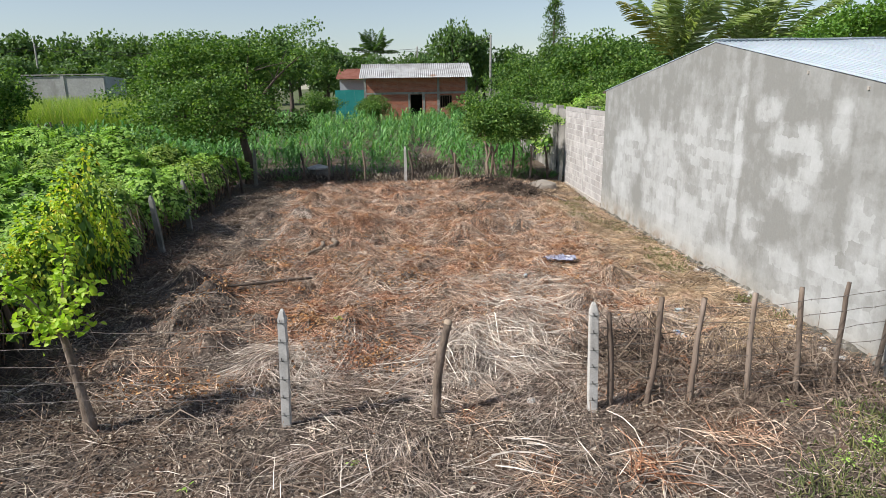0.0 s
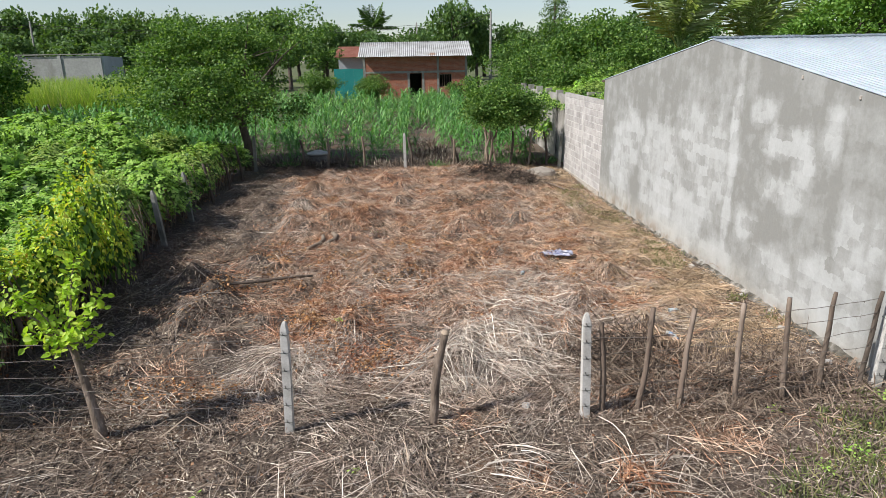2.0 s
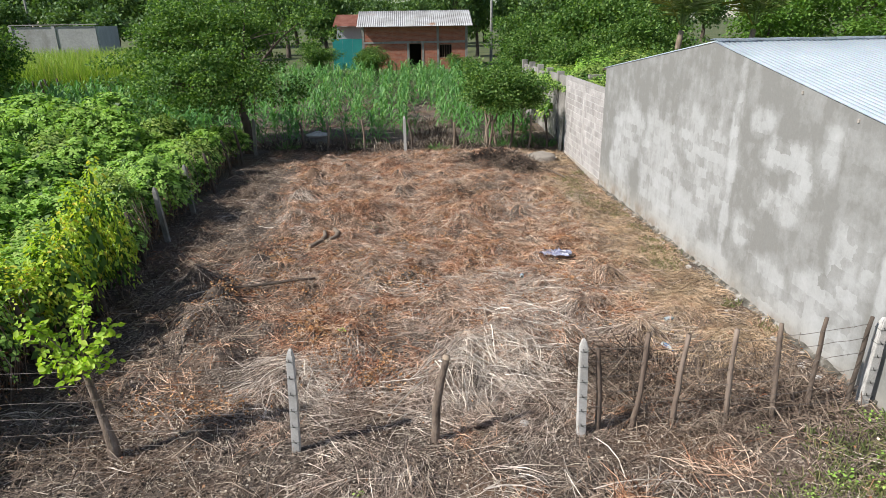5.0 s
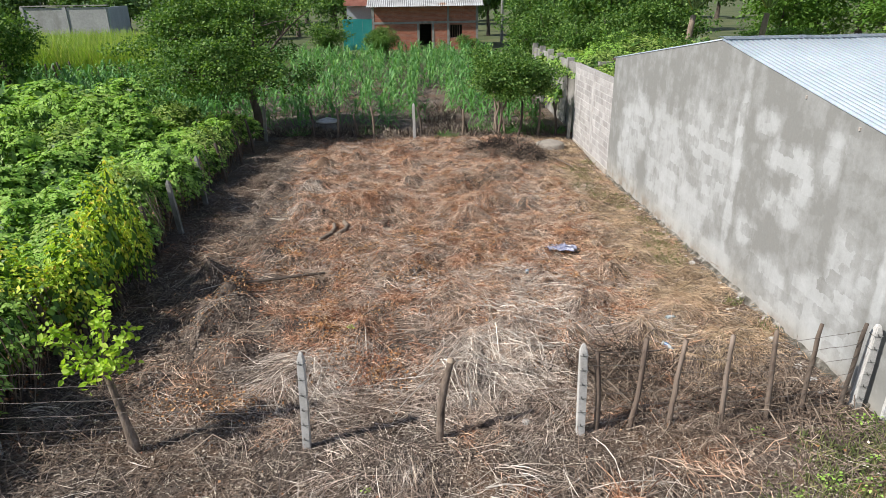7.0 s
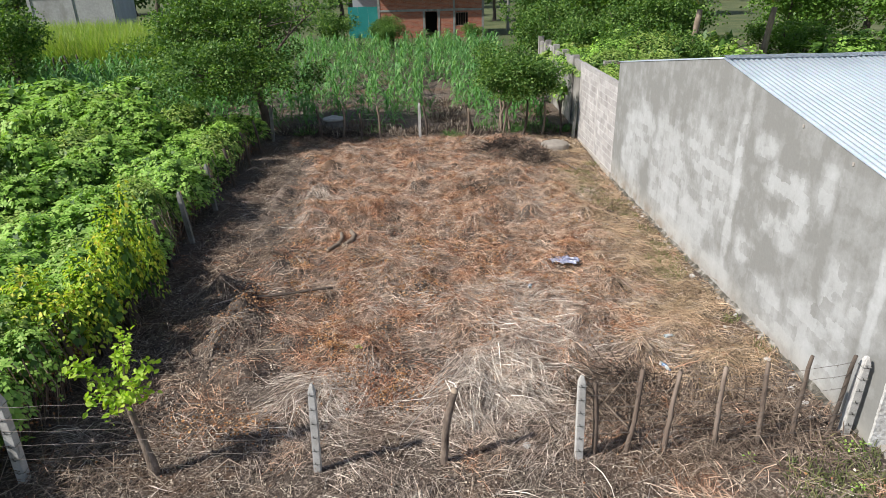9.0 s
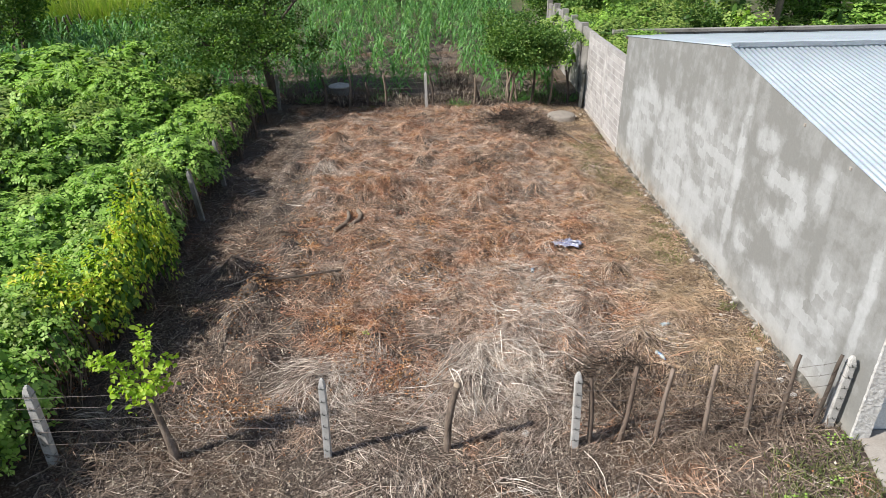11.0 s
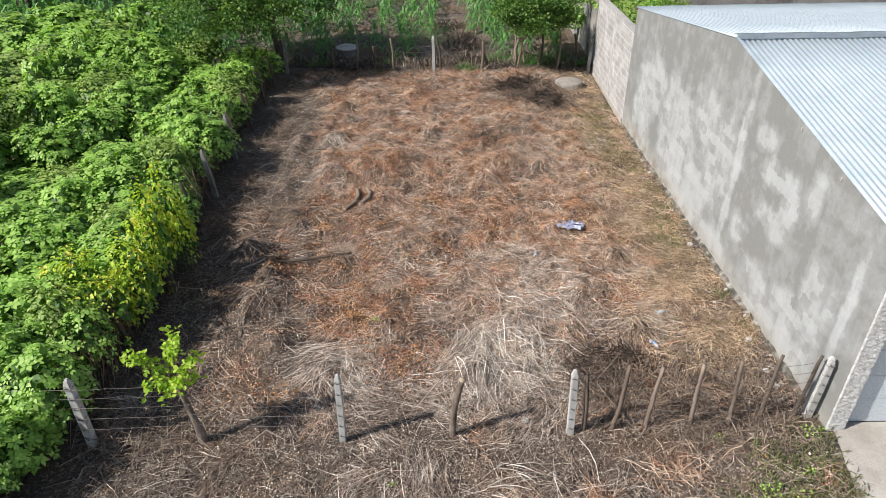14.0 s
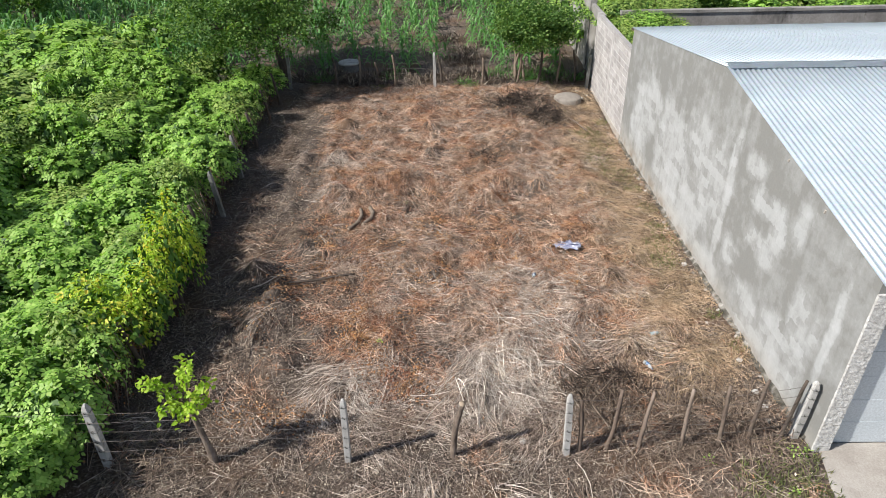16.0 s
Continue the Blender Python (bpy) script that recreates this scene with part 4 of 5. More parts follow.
# sapling used as a fence post
sap = thing("sapling", pose(-3.62, 6.42, gz1(-3.62, 6.42)), "leaning young tree with lime green leaves in the wire fence", "sapling")
tr = [(0.02, 0, -0.1), (0.03, 0, 0.15), (-0.01, 0.02, 0.35), (-0.07, 0.05, 0.7), (-0.15, 0.1, 1.05), (-0.19, 0.12, 1.25)]
put("trunk", np_mesh("trunk", *tube(tr, [0.078, 0.068, 0.052, 0.044, 0.038, 0.026], 9), KNOTTY, True), sap)
tw, lp, ld = [], [], []
for k, (ex, ey, ez, n) in enumerate(((0.06, 0.05, 2.05, 30), (-0.6, 0.0, 1.72, 30), (-0.75, 0.1, 1.5, 24), (0.27, 0.05, 1.6, 26), (0.05, -0.2, 1.3, 24), (-0.4, -0.2, 1.3, 22), (-0.2, 0.3, 1.65, 22), (-0.15, -0.25, 1.12, 22), (0.15, 0.1, 1.15, 16))):
    b, e = np.array((-0.17, 0.11, 1.05)), np.array((ex, ey, ez))
    s = np.linspace(0, 1, 6)[:, None]
    line = b * (1 - s) + e * s + np.array((0, 0, 0.1)) * np.sin(s * 3.14)
    tw.append(tube(line, np.linspace(0.018, 0.004, 6), 5))
    for _ in range(int(n * 2.6)):
        f = q.uniform(0.3, 1.03)
        lp.append(b * (1 - f) + e * f + np.array((0, 0, 0.1)) * math.sin(f * 3.14) + q.normal(0, 0.05, 3))
        ld.append(unit(q.normal(size=3) + (e - b) * 0.4))
for V, F in tw:
    put("limb", np_mesh("limb", V, F, PALEBARK, True), sap)
lp, ld = np.array(lp), np.array(ld)
L = q.uniform(0.05, 0.105, len(lp))
put("foliage", np_mesh("foliage", *leaves(lp, ld, unit(q.normal(size=lp.shape) * 0.5 + (0, -0.2, 0.9)), L, L * 0.72, 0.12, 0.2), LIME), sap)

# the broad tree at the back corner, and the smaller one
grow_tree("broad_tree", pose(-6.25, 24.55, 0.05), 5.9, (-0.3, 0.2, 3.6), (5.3, 4.0, 2.55), 0.17, 400, 125, 0.11, 0.6, TREE_GREEN, 31, "spreading green tree with a dark trunk at the lot corner", spread=(0.3, 0.3, 0.14), limbs=30, low=-0.7, fork=0.33, simple=True)
grow_tree("small_tree", pose(3.05, 24.9, 0.0), 3.3, (-0.15, 0.3, 2.2), (2.9, 2.0, 1.15), 0.1, 170, 110, 0.1, 0.6, TREE_GREEN, 33, "small round-crowned green tree on several thin stems", PALEBARK, (0.27, 0.27, 0.13), 4, 16, fork=0.45, low=-0.5, simple=True)

# corn


def corn_plant(seed, h):
    q = np.random.default_rng(seed)
    S = tube([(0, 0, -0.05), (0.01, 0, h * 0.5), (0.0, 0.02, h)], [0.016, 0.013, 0.006], 5)
    bl = []
    a0 = q.uniform(0, 6.28)
    for i in range(11):
        z = h * (0.12 + 0.8 * i / 11)
        a = a0 + (i % 2) * 3.14 + q.normal(0, 0.6)
        ln = (1.15 - 0.045 * abs(i - 5)) * q.uniform(0.8, 1.15)
        s = np.linspace(0, 1, 6)
        rr_, zz = ln * s * (1.0 - 0.14 * s) * (1.0 - 0.045 * i), z + ln * ((0.75 + 0.055 * i) * s - 1.15 * s * s)
        w = 0.048 * np.array([0.5, 1.0, 1.0, 0.85, 0.5, 0.05])
        cx, sx = math.cos(a), math.sin(a)
        Lp = np.stack([cx * rr_ - sx * w, sx * rr_ + cx * w, zz + w * 0.4], 1)
        Rp = np.stack([cx * rr_ + sx * w, sx * rr_ - cx * w, zz + w * 0.4], 1)
        V = np.stack([Lp, Rp], 1).reshape(-1, 3)
        F = [(2 * j, 2 * j + 1, 2 * j + 3, 2 * j + 2) for j in range(5)]
        bl.append((V, np.array(F)))
    return S, join(bl)


kinds = [corn_plant(200 + i, 1.05 + 0.12 * i) for i in range(4)]
corn_t = []
for S, B in kinds:
    t = thing("corn_plant", pose(0, 0, -100), "young green corn plant in a field row", "corn plant", "corn rows")
    put("stalk", np_mesh("stalk", *S, CORN), t)
    for i in range(11):
        put("blade", np_mesh("blade", B[0][i * 12:i * 12 + 12], B[1][:5], CORN), t)
    corn_t.append(t)
near_spots, far_parts = [], []
for x in (-11.4, -10.1, -8.9, -7.6, -6.4, -5.2, -4.0, -2.8, -1.6, -0.5, 0.6, 1.5, 2.3, 3.4, 4.5):
    for y in np.arange(25.9 if x < 1 else 26.2, 52, 0.46):
        if q.random() < 0.1 or (0 < x < 1 and y < 36.5) or (1 < x < 2 and y < 29) or (x > -0.8 and x < 0 and y < 27.5) or (-4.9 < x < -2.9 and y < 27.9):
            continue
        s = (0.72 if y < 27 else 0.82) * q.uniform(0.8, 1.15)
        spot = (x + 0.2 * math.sin(y) + q.normal(0, 0.2), y + q.normal(0, 0.07), s, q.uniform(0, 360))
        (near_spots if y < 30.5 else far_parts).append(spot)
for x, y, s, a in near_spots:
    copy_thing(corn_t[int(q.integers(4))], pose(x, y, float(base_z(x, y)), 0, 0, a) @ Matrix.Diagonal((s, s, s, 1)))
for _ in range(420):
    far_parts.append((q.uniform(-24, -9.5), q.uniform(26, 40), q.uniform(0.85, 1.15), q.uniform(0, 360)))
bits = []
for x, y, s, a in far_parts:
    S, B = kinds[int(q.integers(4))]
    for V, F in (S, B):
        bits.append((spin(V * s, radians(a)) + (x, y, float(base_z(x, y))), F))
tagged(put("corn_field", np_mesh("corn_field", *join(bits), CORN)), "dense rows of green corn behind the lot", "corn field", kind="stuff")

# ---- woods and far trees ----
wood_t = [grow_tree("tree", pose(0, 0, -100), 8, (0, 0, 4.4), (3.4, 3.4, 2.9), 0.25, 150, 26, 0.38, 0.62, FAR_HAZE_GREEN, 300 + i, "dense green tree in the wood behind the fields", spread=(0.5, 0.5, 0.32), limbs=6, low=-0.9, group="far trees", simple=True) for i in range(3)]
mid_t = [grow_tree("tree", pose(0, 0, -100), 8, (0, 0, 4.3), (3.4, 3.4, 3.0), 0.22, 210, 36, 0.23, 0.6, (TREE_GREEN, TREE_GREEN, HILL_GREEN)[i], 310 + i, "leafy green tree behind the boundary walls", spread=(0.4, 0.4, 0.24), limbs=8, low=-0.95, group="far trees", simple=True) for i in range(3)]


def stand(spots, kinds_=None):
    for x, y, h, w in spots:
        ks = kinds_ or wood_t
        t = ks[int(q.integers(len(ks)))]
        m = pose(x, y, float(base_z(x, y)), 0, 0, q.uniform(0, 360)) @ Matrix.Diagonal((w, w, h / 8, 1))
        copy_thing(t, m)


stand([(x, 104 + q.normal(0, 5), 11.6 + 2.0 * math.exp(-((x + 55) / 14) ** 2) + q.normal(0, 0.6), 1.35) for x in np.arange(-86, -26, 4.2)])
stand([(x, 118 + q.normal(0, 6), 9.8 + q.normal(0, 0.7), 1.3) for x in np.arange(-30, 52, 4.4)])
stand([(-14.5, 80, 10.6, 1.0), (-11, 88, 9.6, 1.0), (-17.5, 84, 9.5, 1.0), (5.0, 74, 11.2, 0.85), (7.6, 76, 10.2, 0.75), (12, 76, 8.4, 1.0), (16.5, 74, 8.6, 1.0), (21, 74, 8.8, 1.0), (25, 76, 9.2, 1.1), (-21, 74, 8.2, 1.0), (30, 78, 9.4, 1.1), (-30, 66, 6.6, 0.9), (-26, 72, 7.4, 0.9), (-44, 74, 8, 1.0), (-52, 76, 8, 1.0), (-38, 80, 8.6, 1.1), (-4.8, 82, 7.6, 0.8), (0.5, 84, 7.8, 0.8)])
stand([(7.2, 36, 5.0, 0.62), (8.8, 38.5, 6.6, 0.72), (10.6, 37, 7.0, 0.8), (12.6, 39, 6.8, 0.8), (7.9, 33, 4.4, 0.5), (9.7, 32.5, 5.0, 0.6), (11.6, 34, 5.6, 0.65), (6.6, 41, 5.6, 0.62), (14.2, 37, 6.2, 0.75), (7.5, 28.8, 3.5, 0.42), (9.0, 29.0, 4.1, 0.5), (10.6, 28.4, 4.0, 0.5)], mid_t[:2])
stand([(24, 40, 8.0, 1.0), (28.5, 43, 9.8, 1.15), (33, 41, 10.0, 1.2), (38, 45, 10.8, 1.3), (20.5, 38, 6.6, 0.8), (26, 34, 5.6, 0.9), (31, 34, 6.4, 0.9), (18, 33, 4.0, 0.6)], mid_t[2:])
stand([(-27, 39, 5.2, 0.7), (-31, 37, 5.4, 0.8), (-35, 42, 6.4, 0.9), (-20.4, 33, 5.5, 0.62), (-24.5, 34, 5.2, 0.65), (-29, 32, 4.8, 0.7)], mid_t[:1])
stand([(-2.6, 50.5, 2.7, 0.42), (-3.7, 51.5, 2.4, 0.36), (3.6, 52, 1.8, 0.3), (-7.0, 52, 3.0, 0.5)], mid_t[1:2])
back_q = np.random.default_rng(91)
scatter(far_t, [(x + back_q.normal(0, 0.4), y + back_q.normal(0, 0.3), s_, h_) for y, s_, h_ in ((25.9, 0.75, 1.05), (28.2, 1.0, 1.25), (31.5, 1.25, 1.5)) for x in np.arange(7.2, 27, 2.3)], back_q)
vine_t = [bush(160 + i, 1.2, 1.1, 420, 0.11, GREEN_OLIVE if i else GREEN_MID, palmate=False, name="vine", simple=True, label="green vine spilling over the boundary wall") for i in range(2)]
for x, y, z, s in ((6.35, 25.6, 1.75, 0.65), (6.3, 24.7, 1.95, 0.55), (6.9, 22.6, 1.7, 0.8), (7.2, 21.3, 1.6, 0.8), (6.9, 24.0, 1.9, 0.7), (8.3, 23.3, 1.8, 0.8), (6.5, 27.3, 1.7, 0.7), (7.6, 25.2, 2.0, 0.9), (9.0, 25.6, 2.0, 0.8), (6.6, 28.6, 1.9, 0.85), (7.2, 26.6, 2.1, 0.9), (8.2, 27.2, 2.3, 1.0), (6.2, 26.6, 1.9, 0.6), (6.5, 30.2, 1.9, 0.8), (7.6, 23.6, 2.1, 0.8), (7.0, 25.0, 2.2, 0.8), (9.4, 27.0, 2.3, 1.1)):
    copy_thing(vine_t[int(q.integers(2))], pose(x, y, z, 0, 0, q.uniform(0, 360)) @ Matrix.Diagonal((s, s, s, 1)))


def palm(name, at, trunk_h, fronds, length, seed, label, tilt=(0.15, 1.25), mat=PALM, dry=PALM_YEL):
    q = np.random.default_rng(seed)
    ob = thing(name, at, label, "palm", "palms")
    s = np.linspace(0, 1, 9)
    put("trunk", np_mesh("trunk", *tube(np.stack([0.25 * s * s, 0 * s, -0.1 + trunk_h * s], 1), 0.17 - 0.05 * s + 0.012 * (np.arange(9) % 2), 9), PALEBARK, True), ob)
    for f in range(fronds):
        a = f * 2.4 + q.normal(0, 0.2)
        el = tilt[0] + (tilt[1] - tilt[0]) * (f / fronds) ** 1.5
        ln = length * q.uniform(0.85, 1.1)
        t = np.linspace(0, 1, 26)
        ang = (math.pi / 2 - el) - (0.2 + 0.6 * f / fronds) * t * t
        dr, dz = np.cos(ang), np.sin(ang)
        rad, zz = np.cumsum(dr) * ln / 26, np.cumsum(dz) * ln / 26
        ca, sa = math.cos(a), math.sin(a)
        mid = np.stack([0.25 + ca * rad, sa * rad, trunk_h + zz], 1)
        spine = tube(mid[::3], np.linspace(0.03, 0.006, len(mid[::3])), 5)
        T = unit(np.gradient(mid, axis=0))
        side = np.array([-sa, ca, 0.0])
        up = np.cross(side, T) * -1
        P, D, N = [], [], []
        for i in range(3, 26):
            for sg in (-1, 1):
                for k in range(2):
                    P.append(mid[i] + T[i] * k * ln / 52)
                    D.append(T[i] * 0.6 + side * sg * 0.85 + np.array([0, 0, -0.28]) + q.normal(0, 0.1, 3))
                    N.append(up[i])
        P, D, N = np.array(P), np.array(D), np.array(N)
        fr = np.repeat(np.arange(3, 26), 4) / 25
        L = 0.9 * np.sin(np.clip(fr * 2.6 + 0.35, 0, 3.0)) * q.uniform(0.9, 1.1, len(P)) + 0.12
        V, F = leaves(P, D, N, L, 0.075, 0.2, 0.25)
        put("frond", np_mesh("frond", *join([spine, (V, F)]), dry if f == fronds - 2 else mat), ob)
    return ob


palm("coconut_palm", pose(12.0, 30.0, 0), 4.2, 14, 4.6, 401, "young coconut palm with long drooping fronds", (0.08, 0.75))
palm("coconut_palm", pose(15.6, 30.5, 0), 4.2, 14, 4.7, 402, "young coconut palm with long drooping fronds", (0.08, 0.75))
palm("tall_palm", pose(-5.2, 92, 0.8), 7.2, 16, 3.4, 403, "distant tall palm above the house", (0.3, 1.6), FAR_HAZE_GREEN, FAR_HAZE_GREEN)
# layered conifer far behind
con = thing("conifer", pose(22.5, 104, 0.8), "tall tiered conifer standing above the wood", "tree")
put("trunk", np_mesh("trunk", *tube([(0, 0, -0.2), (0, 0, 8), (0.1, 0, 16.5)], [0.3, 0.2, 0.04], 8), BARK, True), con)
cl = []
for z in np.arange(7, 16.2, 0.85):
    w = 2.4 * (1 - (z - 6.5) / 11) + 0.3
    for a in q.uniform(0, 6.28, 7):
        for f in (0.4, 0.7, 1.0):
            cl.append((math.cos(a) * w * f, math.sin(a) * w * f, z + 0.25 * f))
put("crown", np_mesh("crown", *crown_leaves(q, cl, 14, 0.2, 0.4, 0.35), FAR_HAZE_GREEN), con)
park(near_t + far_t + yel_t + corn_t + wood_t + mid_t + vine_t)

# ---- the brick house ----
HX0, HX1, HY, HZ = -4.1, 4.85, 57.0, 0.78
house = thing("brick_house", pose(0, 0, 0), "red brick house with a zinc roof and an open dark doorway", "house")
bm = box(HX0, -0.1, HY, HY + 0.2, HZ - 0.5, 4.35)
box_into(bm, 0.9, 2.45, HY, HY + 0.2, HZ - 0.5, 4.35)
box_into(bm, 3.5, HX1, HY, HY + 0.2, HZ - 0.5, 4.35)
box_into(bm, -0.1, 0.9, HY, HY + 0.2, 2.9, 4.35)
box_into(bm, 2.45, 3.5, HY, HY + 0.2, 2.82, 4.35)
box_into(bm, 2.45, 3.5, HY, HY + 0.2, HZ - 0.5, 1.72)
part("front_wall", bm, BRICK, house, "red brick front wall")
part("side_wall", box(HX0, HX0 + 0.2, HY + 0.2, HY + 6, HZ - 0.5, 4.35), BRICK, house)
part("side_wall", box(HX1 - 0.2, HX1, HY + 0.2, HY + 6, HZ - 0.5, 4.35), BRICK, house)
# rear wall near black: the dimness of the room is put into its colour
part("rear_wall", box(HX0 + 0.2, HX1 - 0.2, HY + 5.8, HY + 6, HZ - 0.5, 4.35), SHADE_BLACK, house)
part("floor", box(HX0 + 0.2, HX1 - 0.2, HY + 0.2, HY + 5.8, HZ - 0.3, HZ), SLAB, house)
for x in (-0.32, 0.93, 2.22, HX1 - 0.2, HX0):
    part("column", box(x, x + 0.2, HY - 0.03, HY - 0.003, HZ - 0.4, 4.3 if x > 2 or x < -2 else 2.95), CONC_OLD, house, "cast concrete column")
part("lintel", box(HX0, HX1, HY - 0.035, HY - 0.006, 2.93, 3.1), CONC_OLD, house, "concrete band over the door")
part("step", box(-0.5, 1.3, HY - 0.9, HY - 0.04, HZ - 0.5, HZ - 0.12, 0.02), SLAB, house)
part("step", box(-0.3, 1.1, HY - 0.5, HY - 0.04, HZ - 0.12, HZ + 0.02, 0.02), SLAB, house)
win = put("window", bm_mesh("window", box(2.45, 3.5, HY + 0.1, HY + 0.14, 1.72, 1.78), STAKE), house, "barred window opening")
part("frame", box(2.45, 3.5, HY + 0.1, HY + 0.14, 2.76, 2.82), STAKE, win)
for i in range(6):
    part("bar", box(2.47 + i * 0.2, 2.5 + i * 0.2, HY + 0.1, HY + 0.13, 1.78, 2.76), STAKE, win)
rs = np_mesh("roof_sheet", *corrugated(0.9, 3.9, 0.18, 0.02), DULLROOF, True)
for i in range(11):
    put("roof_sheet", rs, house, at=pose(HX0 - 0.35 + i * 0.88, HY - 0.75, 4.3 + 0.006 * (i % 2), 19, 0, 0))
rs2 = np_mesh("roof_sheet", *corrugated(0.9, 3.9, 0.18, 0.02), DULLROOF, True)
for i in range(11):
    put("roof_sheet", rs2, house, at=pose(HX0 + 0.53 + i * 0.88, HY + 6.6, 4.3 + 0.006 * (i % 2), 19, 0, 180))
# teal sheet wall and the neighbour behind
teal = thing("teal_fence", pose(0, 0, 0), "teal painted sheet fence beside the brick house", "fence")
for i in range(3):
    part("sheet", box(-6.65 + i * 0.85, -5.81 + i * 0.85, 57.6, 57.63, 0.3, 3.35 + 0.02 * (i % 2), 0.004), TEAL, teal)
nb = thing("neighbour_house", pose(0, 0, 0), "pale grey-blue house with a faded red roof behind", "house")
part("wall", box(-6.9, -4.5, 64, 69, 0.3, 4.3), BLUEGREY, nb)
bm = bmesh.new()
vs = [bm.verts.new(v) for v in ((-7.2, 63.3, 4.35), (-4.2, 63.3, 4.35), (-4.2, 67, 5.4), (-7.2, 67, 5.4), (-4.2, 69.6, 4.5), (-7.2, 69.6, 4.5))]
bm.faces.new(vs[:4])
bm.faces.new((vs[3], vs[2], vs[4], vs[5]))
bmesh.ops.solidify(bm, geom=bm.faces[:], thickness=0.08)
part("roof", bm, REDROOF, nb, "faded red tiled roof")

# grey compound wall far on the left
cw = thing("compound_wall", pose(0, 0, 0), "long pale grey concrete compound wall", "wall", kind="structure")
for i in range(3, 5):
    part("bay", box(-39.3 + i * 3.14, -36.2 + i * 3.14, 52, 52.2, 0, 4.72), GREYWALL, cw)
    part("pier", box(-39.4 + i * 3.14, -39.16 + i * 3.14, 51.93, 52.27, 0, 4.8), GREYWALL, cw)
for i in range(4):
    m = pose(-23.6, 52.1, 0, 0, 0, 107) @ pose(i * 3.2, 0, 0)
    part("bay", box(0, 3.19, -0.1, 0.1, 0, 4.7), BLUEGREY, cw, at=m)
part("coping", box(-29.9, -23.5, 51.9, 52.3, 4.81, 4.88), OLDWALL, cw)

# tall yellow-green grass and the crooked stake fence before it
n = 22000
gp = np.stack([q.uniform(-31, -16.5, n), q.uniform(40, 50, n)], 1)
hgt = q.uniform(1.7, 3.1, n)
az = q.uniform(0, 6.28, n)
b0 = np.stack([gp[:, 0], gp[:, 1], base_z(gp[:, 0], gp[:, 1])], 1)
dirs = np.stack([np.cos(az) * 0.5, np.sin(az) * 0.5, np.ones(n)], 1)
nor = np.stack([np.cos(az), np.sin(az), np.zeros(n)], 1)
tagged(put("tall_grass", np_mesh("tall_grass", *small_leaves(b0, dirs, nor, hgt, 0.06), TALLGRASS)), "tall yellow-green grass before the compound wall", "grass", kind="stuff")
for k in range(26):
    x = -29.5 + k * 0.5
    wooden_stake(x, 38.6 + 0.03 * k + rr.uniform(-0.2, 0.2), rr.uniform(1.0, 1.6), 0.06, (rr.uniform(-8, 8), rr.uniform(-14, 14)), crook=0.06, seed=500 + k, mat=BARK, label="crooked grey stake in a distant rustic fence", name="rustic_stake")

# poles and wires
def utility_pole(x, y, h, mat=CONC_OLD):
    ob = thing("utility_pole", pose(x, y, float(base_z(x, y))), "tapered grey concrete utility pole", "utility pole", "utility poles")
    put("shaft", np_mesh("shaft", *tube([(0, 0, -0.3), (0, 0, h * 0.5), (0, 0, h)], [0.15, 0.125, 0.09], 10), mat, True), ob)
    part("insulator", box(-0.06, 0.06, -0.06, 0.06, h - 0.02, h + 0.16, 0.02), CONC, ob)
    return ob


utility_pole(7.6, 63, 7.3)
utility_pole(-41.5, 76, 7.8)
utility_pole(0.9, 88, 7.8)
for dz, dy in ((0, 0), (0.3, 0.3)):
    for ax, ay, az_, bx, by, bz in ((-41.5, 76, 8.1, 0.9, 88, 8.1), (0.9, 88, 8.1, 7.6, 63, 7.9), (-90, 66, 8.0, -41.5, 76, 8.1)):
        s = np.linspace(0, 1, 12)[:, None]
        L_ = np.array((ax, ay, az_)) * (1 - s) + np.array((bx, by, bz)) * s - np.array((0, 0, 0.9)) * np.sin(s * math.pi) + (0, dy, dz)
        tagged(put("power_line", np_mesh("power_line", *tube(L_, [0.02] * 12, 4), STEEL)), "thin black overhead power line", "power line", "power lines")

# ---- things on the lot ----
wl = thing("well_cover", pose(-3.95, 26.6, float(base_z(-3.95, 26.6))), "low concrete well ring with a whitish round lid", "well cover")
put("ring", np_mesh("ring", *tube([(0, 0, -0.1), (0, 0, 0.1), (0, 0, 0.3)], [0.36, 0.37, 0.36], 20), OLDWALL), wl)
put("lid", np_mesh("lid", *tube([(0, 0, 0.3), (0, 0, 0.315), (0, 0, 0.36), (0, 0, 0.375)], [0.42, 0.46, 0.46, 0.43], 26), CONC), wl, "whitish round lid")
ml = thing("concrete_disc", pose(4.55, 22.5, gz1(4.55, 22.5) - 0.03), "round weathered concrete disc lying on the ground", "concrete disc")
put("ring", np_mesh("ring", *tube([(0, 0, -0.1), (0, 0, 0.2), (0, 0, 0.225)], [0.5, 0.49, 0.46], 28), DISC), ml)
# hole is not cut: a near-black disc on top paints its shade
put("lifting_hole", np_mesh("lifting_hole", *tube([(0.05, 0, 0.225), (0.05, 0, 0.235)], [0.06, 0.06], 12), SHADE_BLACK), ml)


